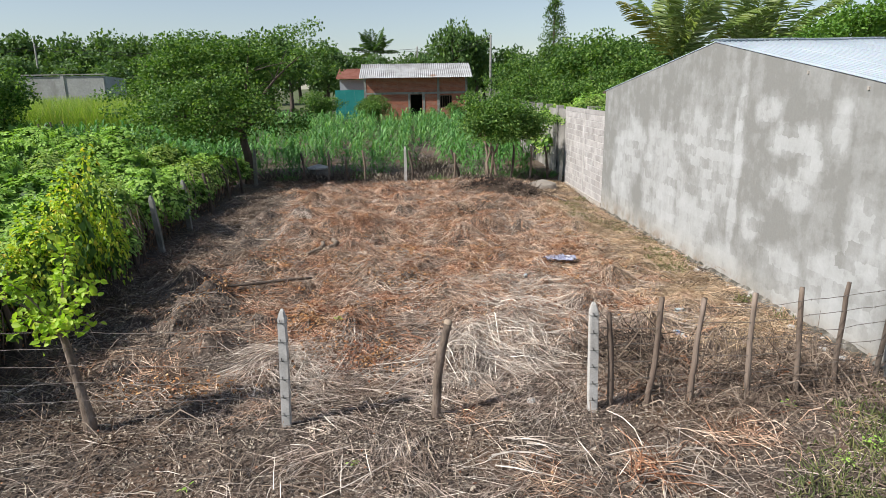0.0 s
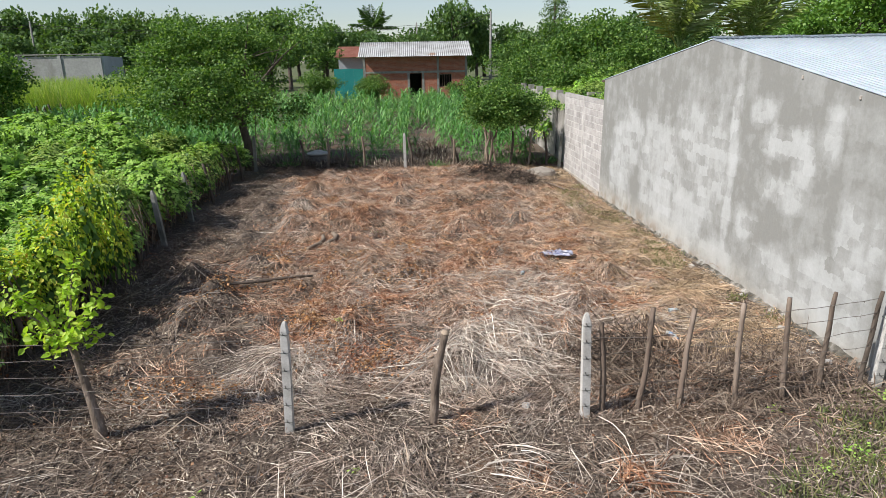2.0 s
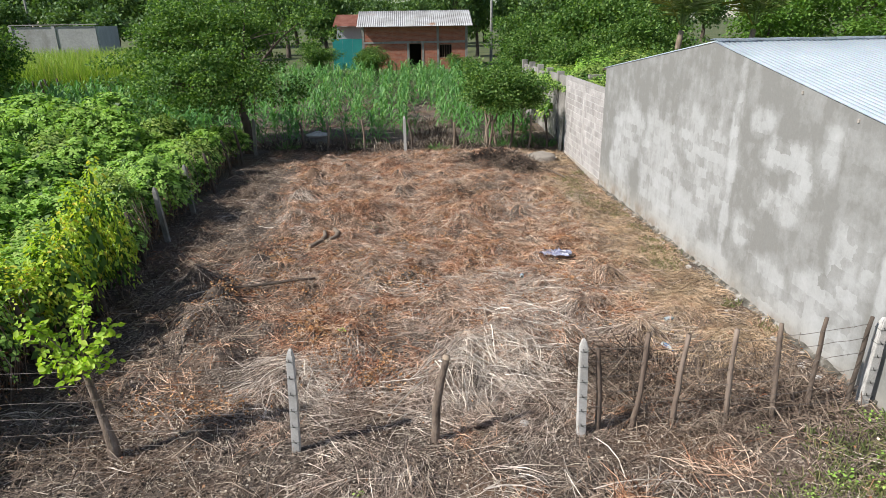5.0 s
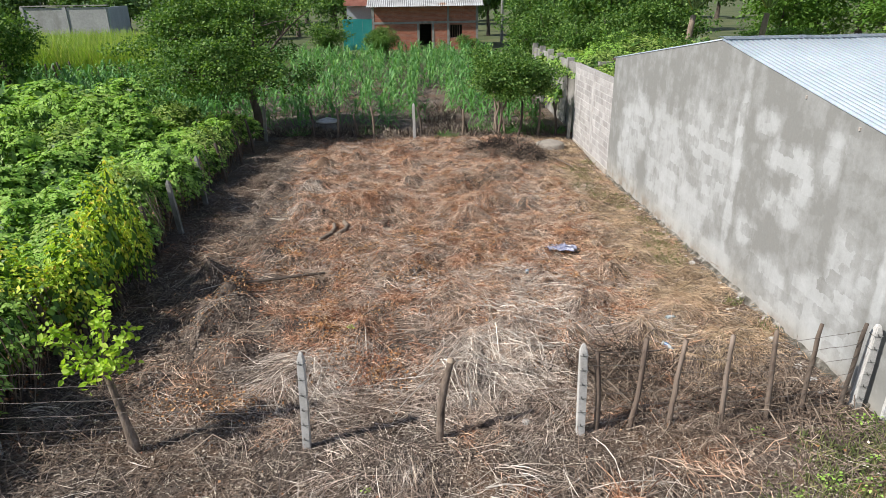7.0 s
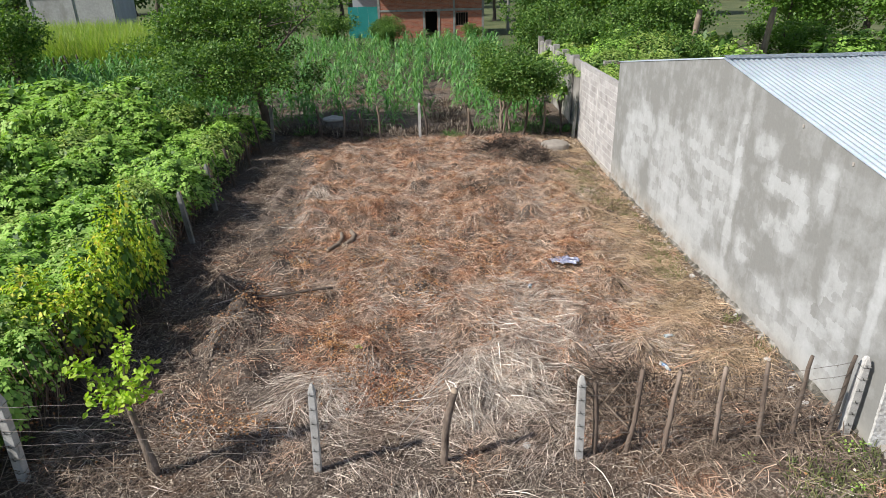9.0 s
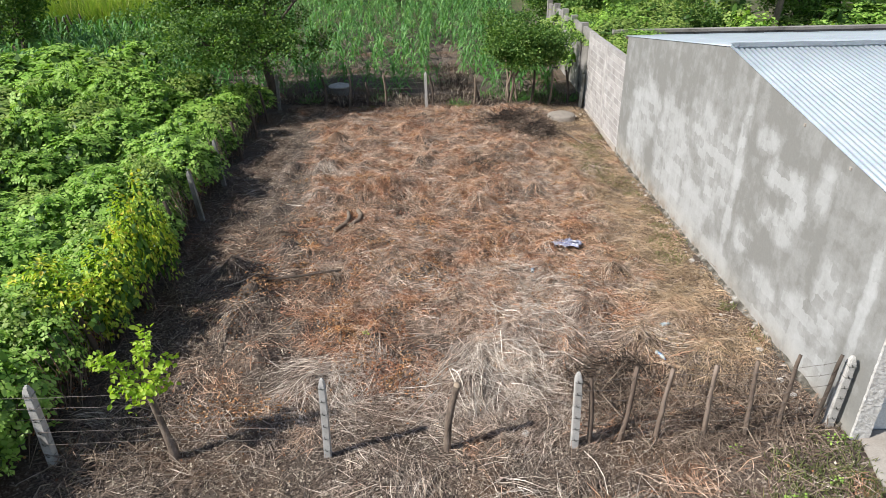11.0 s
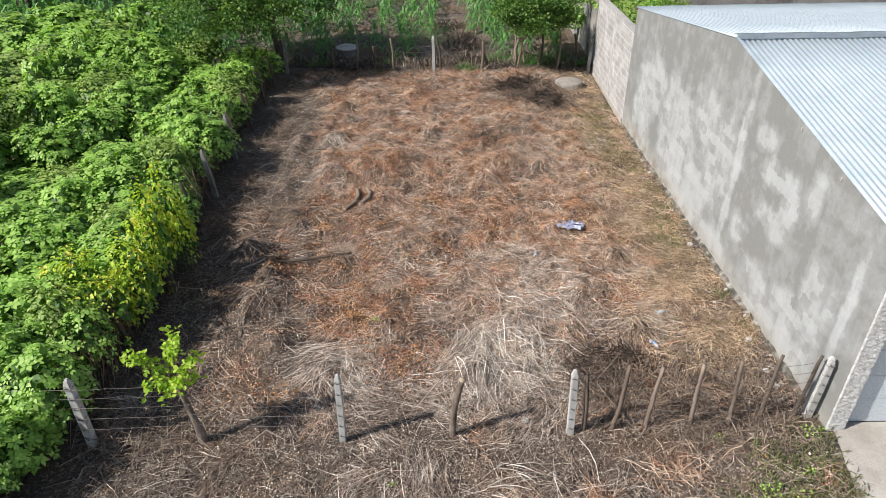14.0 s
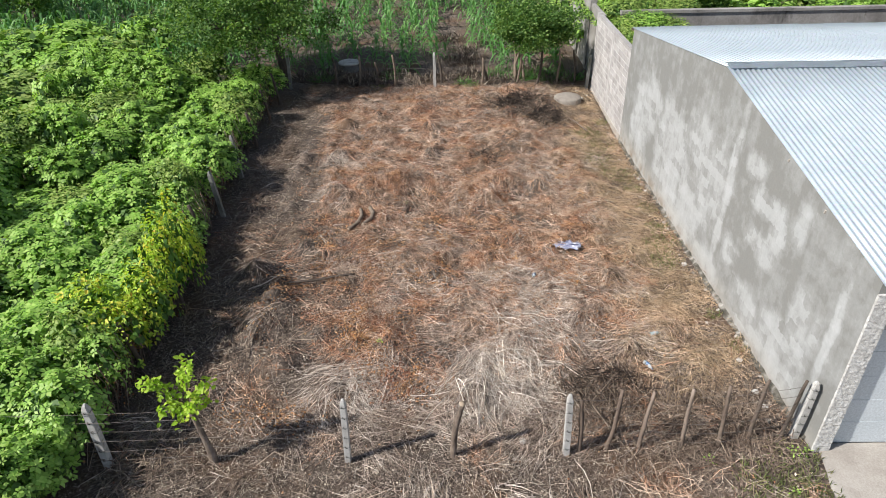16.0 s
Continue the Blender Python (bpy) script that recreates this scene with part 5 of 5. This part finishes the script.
def log(x, y, pts, rad, label, mat=PALEBARK):
    ob = thing("log", pose(x, y, gz1(x, y) + max(rad) * 0.8 + 0.04), label, "log", "fallen wood")
    put("wood", np_mesh("wood", *tube(pts, rad, 9), mat, True), ob)
    for p, r_ in ((pts[0], rad[0]), (pts[-1], rad[-1])):
        d = Vector(pts[1]) - Vector(pts[0]) if p is pts[0] else Vector(pts[-1]) - Vector(pts[-2])
        s = -1 if p is pts[0] else 1
        e = Vector(p) + d.normalized() * 0.012 * s
        put("cut_end", np_mesh("cut_end", *tube([p, tuple(e)], [r_ * 0.95, r_ * 0.9], 9), CUTWOOD), ob, "sawn end")
    return ob


log(-2.13, 13.7, [(-0.2, -0.5, 0.05), (0.0, -0.2, 0.07), (0.06, 0.12, 0.08), (0.0, 0.48, 0.07)], [0.05, 0.052, 0.05, 0.045], "short curved cut log on the straw")
log(-1.84, 13.75, [(-0.14, -0.4, 0.05), (0.04, -0.14, 0.07), (0.06, 0.1, 0.08), (-0.05, 0.42, 0.07)], [0.05, 0.055, 0.055, 0.05], "short bent cut log on the straw")
log(-2.6, 11.0, [(-0.75, -0.08, 0.02), (-0.2, -0.06, 0.05), (0.3, 0.08, 0.06), (0.68, 0.16, 0.05)], [0.022, 0.026, 0.026, 0.02], "long thin branch lying on the straw", BARK)
log(4.35, 20.3, [(0.35, -0.8, 0.02), (0.1, -0.1, 0.06), (-0.25, 0.8, 0.03)], [0.022, 0.022, 0.014], "thin pale branch lying near the wall", STAKE)

cb = bmesh.new()
bmesh.ops.create_grid(cb, x_segments=16, y_segments=12, size=0.5)
for v in cb.verts:
    x, y = v.co.x, v.co.y
    v.co = (x * 0.56, y * 0.3, 0.05 + 0.06 * noise.noise((x * 5, y * 6, 2)) + 0.035 * noise.noise((x * 13, y * 13, 5)))
    v.co.x += 0.1 * noise.noise((x * 3, y * 4, 9))
    v.co.y += 0.14 * noise.noise((x * 4, y * 3, 4))
bmesh.ops.solidify(cb, geom=cb.faces[:], thickness=0.006)
rag = part("rag", cb, BLUECLOTH, None, smooth=True, at=pose(2.82, 12.3, gz1(2.82, 12.3) + 0.08, 0, 0, -15))
tagged(rag, "crumpled blue and white cloth on the straw", "rag")


def bottle(x, y, turn, cap_mat):
    ob = thing("plastic_bottle", pose(x, y, gz1(x, y) + 0.06, 0, 8, turn) @ Matrix.Scale(0.7, 4), "crushed clear plastic bottle on the dry grass", "bottle", "discarded bottles")
    V, F = tube([(-0.13, 0, 0), (-0.12, 0, 0.0), (-0.04, 0, 0.01), (0.03, 0.01, 0.0), (0.09, 0, 0.0), (0.13, 0, 0), (0.15, 0, 0)], [0.03, 0.05, 0.042, 0.05, 0.046, 0.018, 0.016], 10)
    put("body", np_mesh("body", V, F, PLASTIC, True), ob)
    put("cap", np_mesh("cap", *tube([(0.15, 0, 0), (0.175, 0, 0)], [0.02, 0.02], 10), cap_mat), ob, "blue screw cap")
    put("label_band", np_mesh("label_band", *tube([(-0.06, 0, 0.008), (0.02, 0.01, 0.0)], [0.0455, 0.051], 10, False), cap_mat), ob, "blue paper band")


bottle(4.0, 9.15, 20, WHITEPAINT)
bottle(3.66, 8.35, -60, BLUECAP)
bottle(1.95, 11.1, 75, BLUECAP)


def stone(x, y, s, seed, mat=SLAB):
    bm = bmesh.new()
    bmesh.ops.create_icosphere(bm, subdivisions=2, radius=s)
    for v in bm.verts:
        v.co *= 1 + 0.35 * noise.noise(v.co / s * 1.3 + Vector((seed, 0, 0)))
        v.co.z *= 0.65
    ob = part("stone", bm, mat, None, at=pose(x, y, gz1(x, y) + s * 0.35))
    tagged(ob, "pale broken lump of stone on the litter", "stone", "loose stones")


stone(1.25, 6.75, 0.055, 1, ROUGHWHITE)
for k in range(46):
    y = 6.9 + k * 0.37 + rr.uniform(-0.1, 0.1)
    stone(5.55 - rr.random() ** 2 * 0.5, y, rr.uniform(0.02, 0.06), 10 + k, ROUGHWHITE if k % 3 else SLAB)

# ---- straw, litter and twigs ----


def strands(P, az, L, H, W, curve, q, segs=3):
    """Ribbon stalks that rise from P and fall again along az."""
    n = len(P)
    out = []
    x, y = P[:, 0].copy(), P[:, 1].copy()
    a = az.copy()
    tilt = q.normal(0, 0.8, n)
    for i, t in enumerate(np.linspace(0, 1, segs + 1)):
        if i:
            x, y = x + np.cos(a) * L / segs, y + np.sin(a) * L / segs
            a = a + curve * 3 / segs
        z = ground_fast(x, y) + P[:, 2] * (1 - 0.3 * t) + H * (4 * t * (1 - t) * 0.8 + 0.25 * t)
        w = W * (1.0 - 0.6 * t * t) / 2
        px, py = -np.sin(a) * w, np.cos(a) * w
        out.append(np.stack([x + px, y + py, z + w * tilt], 1))
        out.append(np.stack([x - px, y - py, z - w * tilt], 1))
    V = np.stack(out, 1).reshape(-1, 3)
    b = np.arange(n)[:, None] * (2 * segs + 2)
    F = np.concatenate([b + np.array([2 * k, 2 * k + 1, 2 * k + 3, 2 * k + 2]) for k in range(segs)], 0)
    return V, F


fx, fy = np.arange(-7, 7.01, 0.06), np.arange(3, 26.01, 0.06)
FZ = ground_z(*np.meshgrid(fx, fy))


def ground_fast(x, y):
    i = np.clip(((x + 7) / 0.06).astype(int), 0, len(fx) - 1)
    j = np.clip(((y - 3) / 0.06).astype(int), 0, len(fy) - 1)
    return FZ[j, i]


def inside(x, y):
    return (x > -5.15 - 0.05 * (y - 6.3)) & (x < WX - 0.12) & (y > 3.6) & (y < 24.2) & ~((x > WX - 0.3) & (y < 6.6))


def clumps(q, spots, per, fan, length, height, width, spread, segs=2):
    """Tufts of mown stalks: each tuft has its own lie."""
    P, A = [], []
    for cx, cy, k in spots:
        m = int(per * k)
        a0 = q.uniform(0, 6.28)
        P.append(np.stack([cx + q.normal(0, spread, m), cy + q.normal(0, spread, m), q.uniform(0.0, 0.07, m)], 1))
        A.append(a0 + q.normal(0, fan, m))
    P, A = np.vstack(P), np.concatenate(A)
    keep = inside(P[:, 0], P[:, 1])
    P, A = P[keep], A[keep]
    n = len(P)
    L = length * q.uniform(0.5, 1.3, n)
    return strands(P, A, L, height * q.uniform(0.1, 1.0, n) ** 2, width * q.uniform(0.6, 1.2, n), q.normal(0, 0.15, n), q, segs)


def bare(x, y):
    """1 on open ground, 0 where the brush heaps and the round slab lie."""
    return 1 - np.clip(1.4 * (blob(x, y, 2.75, 21.9, 0.85, 0.7) + blob(x, y, 3.45, 20.6, 0.55, 0.6) + blob(x, y, 4.55, 22.6, 0.7, 0.8)), 0, 1)


def weigh(q, n, f):
    """n places over the lot, drawn by the weight f(x, y) in 0 to 1."""
    out = []
    while len(out) < n:
        x, y = q.uniform(-5.6, 5.6, 4000), q.uniform(3.8, 24.2, 4000)
        k = q.random(4000) < f(x, y) * bare(x, y)
        out += list(zip(x[k], y[k]))
    return out[:n]


def blob(x, y, cx, cy, rx, ry):
    return np.exp(-(((x - cx) / rx) ** 2 + ((y - cy) / ry) ** 2))


def wobble(x, y, s):
    return 0.5 + 0.5 * np.sin(x * 1.7 * s + 2.1 * np.sin(y * 1.1 * s)) * np.sin(y * 1.3 * s + 1.7 * np.sin(x * 0.9 * s))


def band(y):
    """Where the bare dark strip beside the thicket ends."""
    return -2.0 - 0.14 * (y - 7)


def w_pale(x, y):
    w = 0.9 * blob(x, y, 1.0, 8.0, 0.9, 1.1) + 0.7 * blob(x, y, 1.9, 10.4, 0.9, 1.4) + 0.1 * blob(x, y, 0.5, 5.0, 2.5, 0.9) + 0.3 * blob(x, y, -1.4, 7.4, 1.4, 0.8)
    return np.clip(w + (0.05 + 0.26 * wobble(x, y, 1.6) ** 1.5) * sstep(-0.5, 0.7, x - band(y)) * (x < 4.2) * (y > 6.6), 0.012, 1)


def w_rust(x, y):
    w = sstep(7.0, 10.5, y) * sstep(-0.6, 0.8, x - band(y)) * sstep(4.6, 3.4, x) * (0.4 + 0.6 * wobble(x, y, 1.2)) + 0.8 * blob(x, y, -1.4, 9.3, 0.6, 0.9) + 0.1 * blob(x, y, 3.4, 5.6, 1.6, 0.9) + 0.7 * blob(x, y, 3.2, 7.4, 1.0, 0.6)
    return np.clip(w, 0.04, 1)


def w_tan(x, y):
    return np.clip(sstep(3.0, 4.4, x) * sstep(6.8, 8.5, y) * (0.5 + 0.5 * wobble(x, y, 1.0)), 0.0, 1)


def w_grey(x, y):
    return np.clip(0.5 * sstep(0.5, -0.8, x - band(y)) + 1.0 * sstep(7.8, 6.6, y) + 0.2 + 0.3 * sstep(22, 23.5, y), 0, 1)


q = np.random.default_rng(77)
sp = [(x, y, q.uniform(0.4, 1.5)) for x, y in weigh(q, 520, w_pale)]
V1 = clumps(q, sp, 80, 0.38, 0.5, 0.07, 0.0052, 0.16)
loose = weigh(q, 12000, lambda x, y: 0.05 + 0.1 * sstep(-0.5, 0.5, x - band(y)) + 0.8 * w_pale(x, y) + 0.16 * sstep(7.8, 6.8, y))
lp_ = np.array([(x, y, 0.02) for x, y in loose])
lp_ = lp_[inside(lp_[:, 0], lp_[:, 1])]
V2 = strands(lp_, q.uniform(0, 6.28, len(lp_)), q.uniform(0.15, 0.7, len(lp_)), q.uniform(0, 0.05, len(lp_)), q.uniform(0.003, 0.0062, len(lp_)), q.normal(0, 0.12, len(lp_)), q, 2)
# the long bleached stalks that spill in fans towards the fence
long_ = []
for cx, cy, lie, n_, ln_ in ((0.75, 8.6, -1.25, 130, 1.0), (1.3, 8.5, -0.75, 120, 0.9), (0.5, 8.1, -1.7, 80, 0.8), (1.9, 10.6, -0.4, 90, 0.8), (-1.7, 8.0, -2.2, 70, 0.8), (0.9, 5.5, -0.35, 45, 0.9), (1.6, 11.3, 2.6, 80, 0.8), (-0.2, 10.6, 0.9, 70, 0.7), (1.5, 7.9, -0.2, 110, 0.8), (0.9, 7.7, -2.0, 100, 0.7), (2.0, 9.4, 2.2, 90, 0.7), (1.4, 9.6, -1.0, 90, 0.7), (-0.9, 5.0, 0.3, 35, 0.8), (2.2, 5.2, 0.4, 40, 0.8)):
    P_ = np.stack([cx + q.normal(0, 0.3, n_), cy + q.normal(0, 0.22, n_), q.uniform(0.02, 0.16, n_)], 1)
    long_.append(strands(P_, lie + q.normal(0, 0.75, n_), ln_ * q.uniform(0.3, 1.15, n_), q.uniform(0, 0.1, n_), q.uniform(0.004, 0.009, n_), q.normal(0, 0.16, n_), q, 3))
tagged(put("pale_straw", np_mesh("pale_straw", *join([V1, V2]), STRAW_PALE)), "pale bleached cut stalks lying in tufts", "straw", kind="stuff")
tagged(put("bleached_stalks", np_mesh("bleached_stalks", *join(long_), STALK_WHITE)), "long bleached stalks spilling in fans over the litter", "straw", kind="stuff")
sp = [(x, y, q.uniform(0.4, 1.5)) for x, y in weigh(q, 1000, w_rust)]
tagged(put("rusty_straw", np_mesh("rusty_straw", *clumps(q, sp, 72, 0.75, 0.34, 0.12, 0.0058, 0.17), STRAW_RUST)), "rust-brown dried weeds cut and left in heaps", "straw", kind="stuff")
sp = [(x, y, q.uniform(0.4, 1.5)) for x, y in weigh(q, 480, w_tan)]
tagged(put("tan_grass", np_mesh("tan_grass", *clumps(q, sp, 66, 1.2, 0.24, 0.07, 0.0052, 0.22), STRAW_TAN)), "short dry tan grass along the grey wall", "dry grass", kind="stuff")


def flakes(q, spots, size, lift):
    P = np.array([(x, y, 0) for x, y in spots])
    P = P[inside(P[:, 0], P[:, 1])]
    n = len(P)
    P[:, 2] = ground_fast(P[:, 0], P[:, 1]) + q.uniform(0.005, lift, n)
    D = q.normal(size=(n, 3)) * (1, 1, 0.35)
    N = unit(q.normal(size=(n, 3)) * 0.75 + (0, 0, 1))
    L = size * q.uniform(0.5, 1.4, n)
    return small_leaves(P, D, N, L, L * 0.75)


def w_leaf(x, y):
    w = 1.0 * blob(x, y, -0.75, 8.05, 0.5, 0.4) + 0.8 * blob(x, y, -1.5, 9.3, 0.45, 0.8) + 0.22 * blob(x, y, -3.0, 7.3, 0.9, 0.3) + 0.5 * wobble(x, y, 2.6) ** 2 * sstep(8, 11, y) * sstep(-4.4, -3, x) * sstep(4.4, 3.2, x)
    return np.clip(w * (y > 6.7), 0.002, 1)


tagged(put("dry_leaves", np_mesh("dry_leaves", *flakes(q, weigh(q, 50000, w_leaf), 0.038, 0.11), DRYLEAF)), "orange-brown dry leaves scattered over the cut weeds", "dry leaves", kind="stuff")
tagged(put("grey_leaf_litter", np_mesh("grey_leaf_litter", *flakes(q, weigh(q, 62000, w_grey), 0.034, 0.025), GREYLEAF)), "grey-brown leaf litter and chips on bare soil", "leaf litter", kind="stuff")


chaff = np.array([(x, y, 0.012) for x, y in weigh(q, 36000, w_grey)])
chaff = chaff[inside(chaff[:, 0], chaff[:, 1])]
nc = len(chaff)
tagged(put("chaff", np_mesh("chaff", *strands(chaff, q.uniform(0, 6.28, nc), q.uniform(0.06, 0.3, nc), q.uniform(0, 0.03, nc), q.uniform(0.003, 0.007, nc), q.normal(0, 0.2, nc), q, 2), GREYLEAF)), "short grey-brown chaff and broken stalks on bare soil", "chaff", kind="stuff")


def w_twig(x, y):
    return np.clip(blob(x, y, 2.6, 7.3, 0.7, 0.6) + blob(x, y, 2.9, 21.6, 1.0, 0.9) + blob(x, y, 3.5, 20.2, 0.6, 0.7) + 0.7 * blob(x, y, 4.2, 7.0, 1.0, 0.5) + 0.25 * blob(x, y, 1.2, 17.5, 1.2, 0.8) + 0.03 + 0.1 * sstep(-3.4, -4.6, x) + 0.6 * blob(x, y, -3.2, 24.0, 2.4, 0.3), 0, 1)


sp = [(x, y, q.uniform(0.5, 1.5)) for x, y in weigh(q, 260, w_twig)]
tagged(put("dead_brush", np_mesh("dead_brush", *clumps(q, sp, 40, 1.6, 0.5, 0.26, 0.009, 0.2), BRANCH)), "dark heaps of dead twigs and brush", "brushwood", kind="stuff")


def brush_pile(x, y, rx, ry, h, n, mat, label, width=0.012, length=0.6):
    ob = thing("brush_pile", pose(x, y, float(base_z(x, y))), label, "brush pile", "brush piles")
    a, d = q.uniform(0, 6.28, n), np.sqrt(q.random(n))
    P = np.stack([np.cos(a) * d * rx, np.sin(a) * d * ry, h * (1 - d * d) * q.random(n) + 0.03], 1)
    D = unit(q.normal(size=(n, 3)) * (1, 1, 0.4))
    L = length * q.uniform(0.3, 1.2, n)
    pcs = []
    for p, dd, l in zip(P, D, L):
        k = q.normal(0, 0.06, 3)
        e = p + dd * l
        e[2] = max(e[2], 0.02)
        pcs.append(tube([p, (p + e) / 2 + k * l, e], [width * 0.6, width * 0.45, width * 0.2], 3, False))
    put("twig", np_mesh("twig", *join(pcs), mat), ob)["kind"] = "stuff"


brush_pile(2.75, 21.9, 0.95, 0.75, 0.5, 620, TWIG, "dark heap of dead twigs in the back corner", 0.022, 0.55)
brush_pile(3.45, 20.6, 0.6, 0.65, 0.42, 420, TWIG, "dark heap of dead twigs in the back corner", 0.022, 0.5)
brush_pile(1.3, 17.6, 0.5, 0.35, 0.2, 140, TWIG, "small dark heap of dead twigs", 0.02, 0.4)
brush_pile(2.8, 7.8, 0.8, 0.55, 0.35, 330, TWIG, "dark tangle of dead twigs behind the fence", 0.014, 0.55)
brush_pile(2.1, 5.25, 0.22, 0.2, 0.15, 110, STRAW_RUST, "small tuft of rust-coloured dead weed", 0.012, 0.4)
brush_pile(2.75, 7.5, 0.75, 0.55, 0.3, 200, BRANCH, "tangle of thin bare branches by the fence")
brush_pile(2.5, 7.3, 0.7, 0.4, 0.3, 26, PALEBARK, "few pale dead branches by the fence", 0.02, 0.9)
brush_pile(4.2, 7.1, 0.9, 0.45, 0.22, 160, BRANCH, "low tangle of brown twigs by the stakes")
brush_pile(-3.4, 24.6, 1.8, 0.3, 0.35, 300, TWIG, "dry brush along the back fence")


def grass_patch(name, spots, n, size, mat, label):
    P = []
    for cx, cy, r_ in spots:
        m = int(n * r_ * r_)
        a, d = q.uniform(0, 6.28, m), r_ * np.sqrt(q.random(m)) * q.uniform(0.6, 1.1, m)
        P.append(np.stack([cx + np.cos(a) * d, cy + np.sin(a) * d, np.zeros(m)], 1))
    P = np.vstack(P)
    P = P[P[:, 0] < WX - 0.05 + 5 * (P[:, 1] < 0)]
    P[:, 2] = ground_z(P[:, 0], P[:, 1])
    m = len(P)
    D = unit(q.normal(size=(m, 3)) * (0.7, 0.7, 0.2) + (0, 0, 0.75))
    L = size * q.uniform(0.5, 1.3, m)
    tagged(put(name, np_mesh(name, *leaves(P, D, q.normal(size=(m, 3)), L, np.minimum(0.014, L * 0.5), 0.1, 0.3), mat)), label, "grass", kind="stuff")


grass_patch("verge_grass", [(4.9, 5.3, 0.75), (5.3, 6.1, 0.5), (4.1, 5.0, 0.7), (5.2, 4.4, 0.8), (4.6, 5.9, 0.4), (5.35, 5.4, 0.45), (4.9, 4.9, 0.6), (3.5, 4.7, 0.5)], 1100, 0.11, GRASS, "thin green grass at the edge of the driveway")
grass_patch("wall_foot_grass", [(5.0, 18.6, 0.5), (4.7, 17.4, 0.6), (5.2, 15.5, 0.3), (5.25, 13.4, 0.3), (4.9, 11.8, 0.45), (5.35, 9.8, 0.2), (5.1, 12.6, 0.5), (5.3, 14.4, 0.3), (5.0, 16.4, 0.6), (4.8, 19.4, 0.7), (5.4, 20.6, 0.3), (5.45, 8.8, 0.2), (0.9, 24.3, 0.6), (-2.6, 24.2, 0.5)], 1300, 0.12, GRASS, "sparse olive grass at the foot of the wall")


grass_patch("rank_growth", [(x_, 25.3 + 0.5 * math.sin(x_ * 2.3), 0.75) for x_ in np.arange(-5.4, 5.4, 0.9)] + [(0.7, 27.5, 0.9), (0.8, 29.2, 0.8), (0.5, 31, 0.8)], 420, 0.3, GREYLEAF, "grey dead weeds between the fence and the corn")
grass_patch("green_undergrowth", [(4.2, 25.3, 0.9), (3.2, 25.4, 0.8), (2.2, 25.6, 0.6), (5.2, 25.0, 0.5), (-2.2, 25.5, 0.5), (-4.9, 25.2, 0.5), (0.9, 24.5, 0.4)], 500, 0.3, CORN, "tall green weeds under the small tree")


def weed(x, y, n, size, mat=LIME):
    ob = thing("weed", pose(x, y, gz1(x, y)), "small bright green broad-leaved weed", "weed", "weeds")
    a = q.uniform(0, 6.28, n)
    rad = q.uniform(0, size, n)
    P = np.stack([np.cos(a) * rad, np.sin(a) * rad, q.uniform(0.03, size * 0.9, n)], 1)
    D = np.stack([np.cos(a), np.sin(a), q.normal(0.1, 0.3, n)], 1)
    put("foliage", np_mesh("foliage", *leaves(P, D, unit(q.normal(size=(n, 3)) * 0.4 + (0, 0, 1)), q.uniform(0.02, 0.055, n), q.uniform(0.014, 0.036, n), 0.15, 0.15), mat), ob)
    st = [tube([(0, 0, -0.02), tuple(p * 0.6), tuple(p)], [0.005, 0.004, 0.003], 4) for p in P[:6]]
    put("stem", np_mesh("stem", *join(st), GRASS), ob)


for x, y, n, s in ((4.35, 5.35, 40, 0.2), (4.7, 5.15, 34, 0.2), (5.0, 5.6, 22, 0.14), (3.95, 5.2, 20, 0.16), (5.3, 6.3, 20, 0.12), (5.5, 6.3, 16, 0.12), (4.05, 6.25, 14, 0.12), (-1.2, 8.9, 12, 0.08), (-1.0, 14.6, 12, 0.1), (-0.7, 5.6, 8, 0.06), (-2.2, 5.3, 6, 0.06), (0.9, 24.0, 30, 0.25), (1.3, 24.1, 26, 0.2)):
    weed(x, y, n, s * 0.85, GREEN_MID)


def hanging_vines(y0, y1, n, top):
    """Dead creepers that hang down the open face of the thicket."""
    ob = thing("dry_vines", pose(0, 0, 0), "dead brown creepers hanging down the face of the thicket", "dry vines", "dry vines")
    pcs, lv = [], []
    for _ in range(n):
        y = q.uniform(y0, y1)
        x = -5.38 - 0.055 * (y - 6.3) - q.uniform(0.0, 0.35)
        z0, zt = float(base_z(x, y)), top * q.uniform(0.5, 1.0)
        dx, dy = q.normal(0, 0.12), q.normal(0, 0.2)
        line = np.array([(x, y, z0 + zt), (x + 0.12 + dx * 0.5, y + dy * 0.4, z0 + zt * 0.6), (x + dx, y + dy, z0 + 0.02)])
        pcs.append(tube(line, [0.009, 0.008, 0.006], 4, False))
        for f in q.random(7):
            lv.append(line[0] * (1 - f) + line[2] * f + q.normal(0, 0.06, 3))
    put("stem", np_mesh("stem", *join(pcs), BRANCH), ob)["kind"] = "stuff"
    lv = np.array(lv)
    L_ = q.uniform(0.03, 0.07, len(lv))
    put("dead_leaf", np_mesh("dead_leaf", *small_leaves(lv, q.normal(size=lv.shape) + (0, 0, -0.8), q.normal(size=lv.shape), L_, L_ * 0.6), DRYLEAF), ob)["kind"] = "stuff"


for y0, y1, n in ((6.6, 8.4, 70), (8.4, 11.0, 70), (11.0, 15.0, 80), (15.0, 22.5, 90)):
    hanging_vines(y0, y1, n, 1.25)
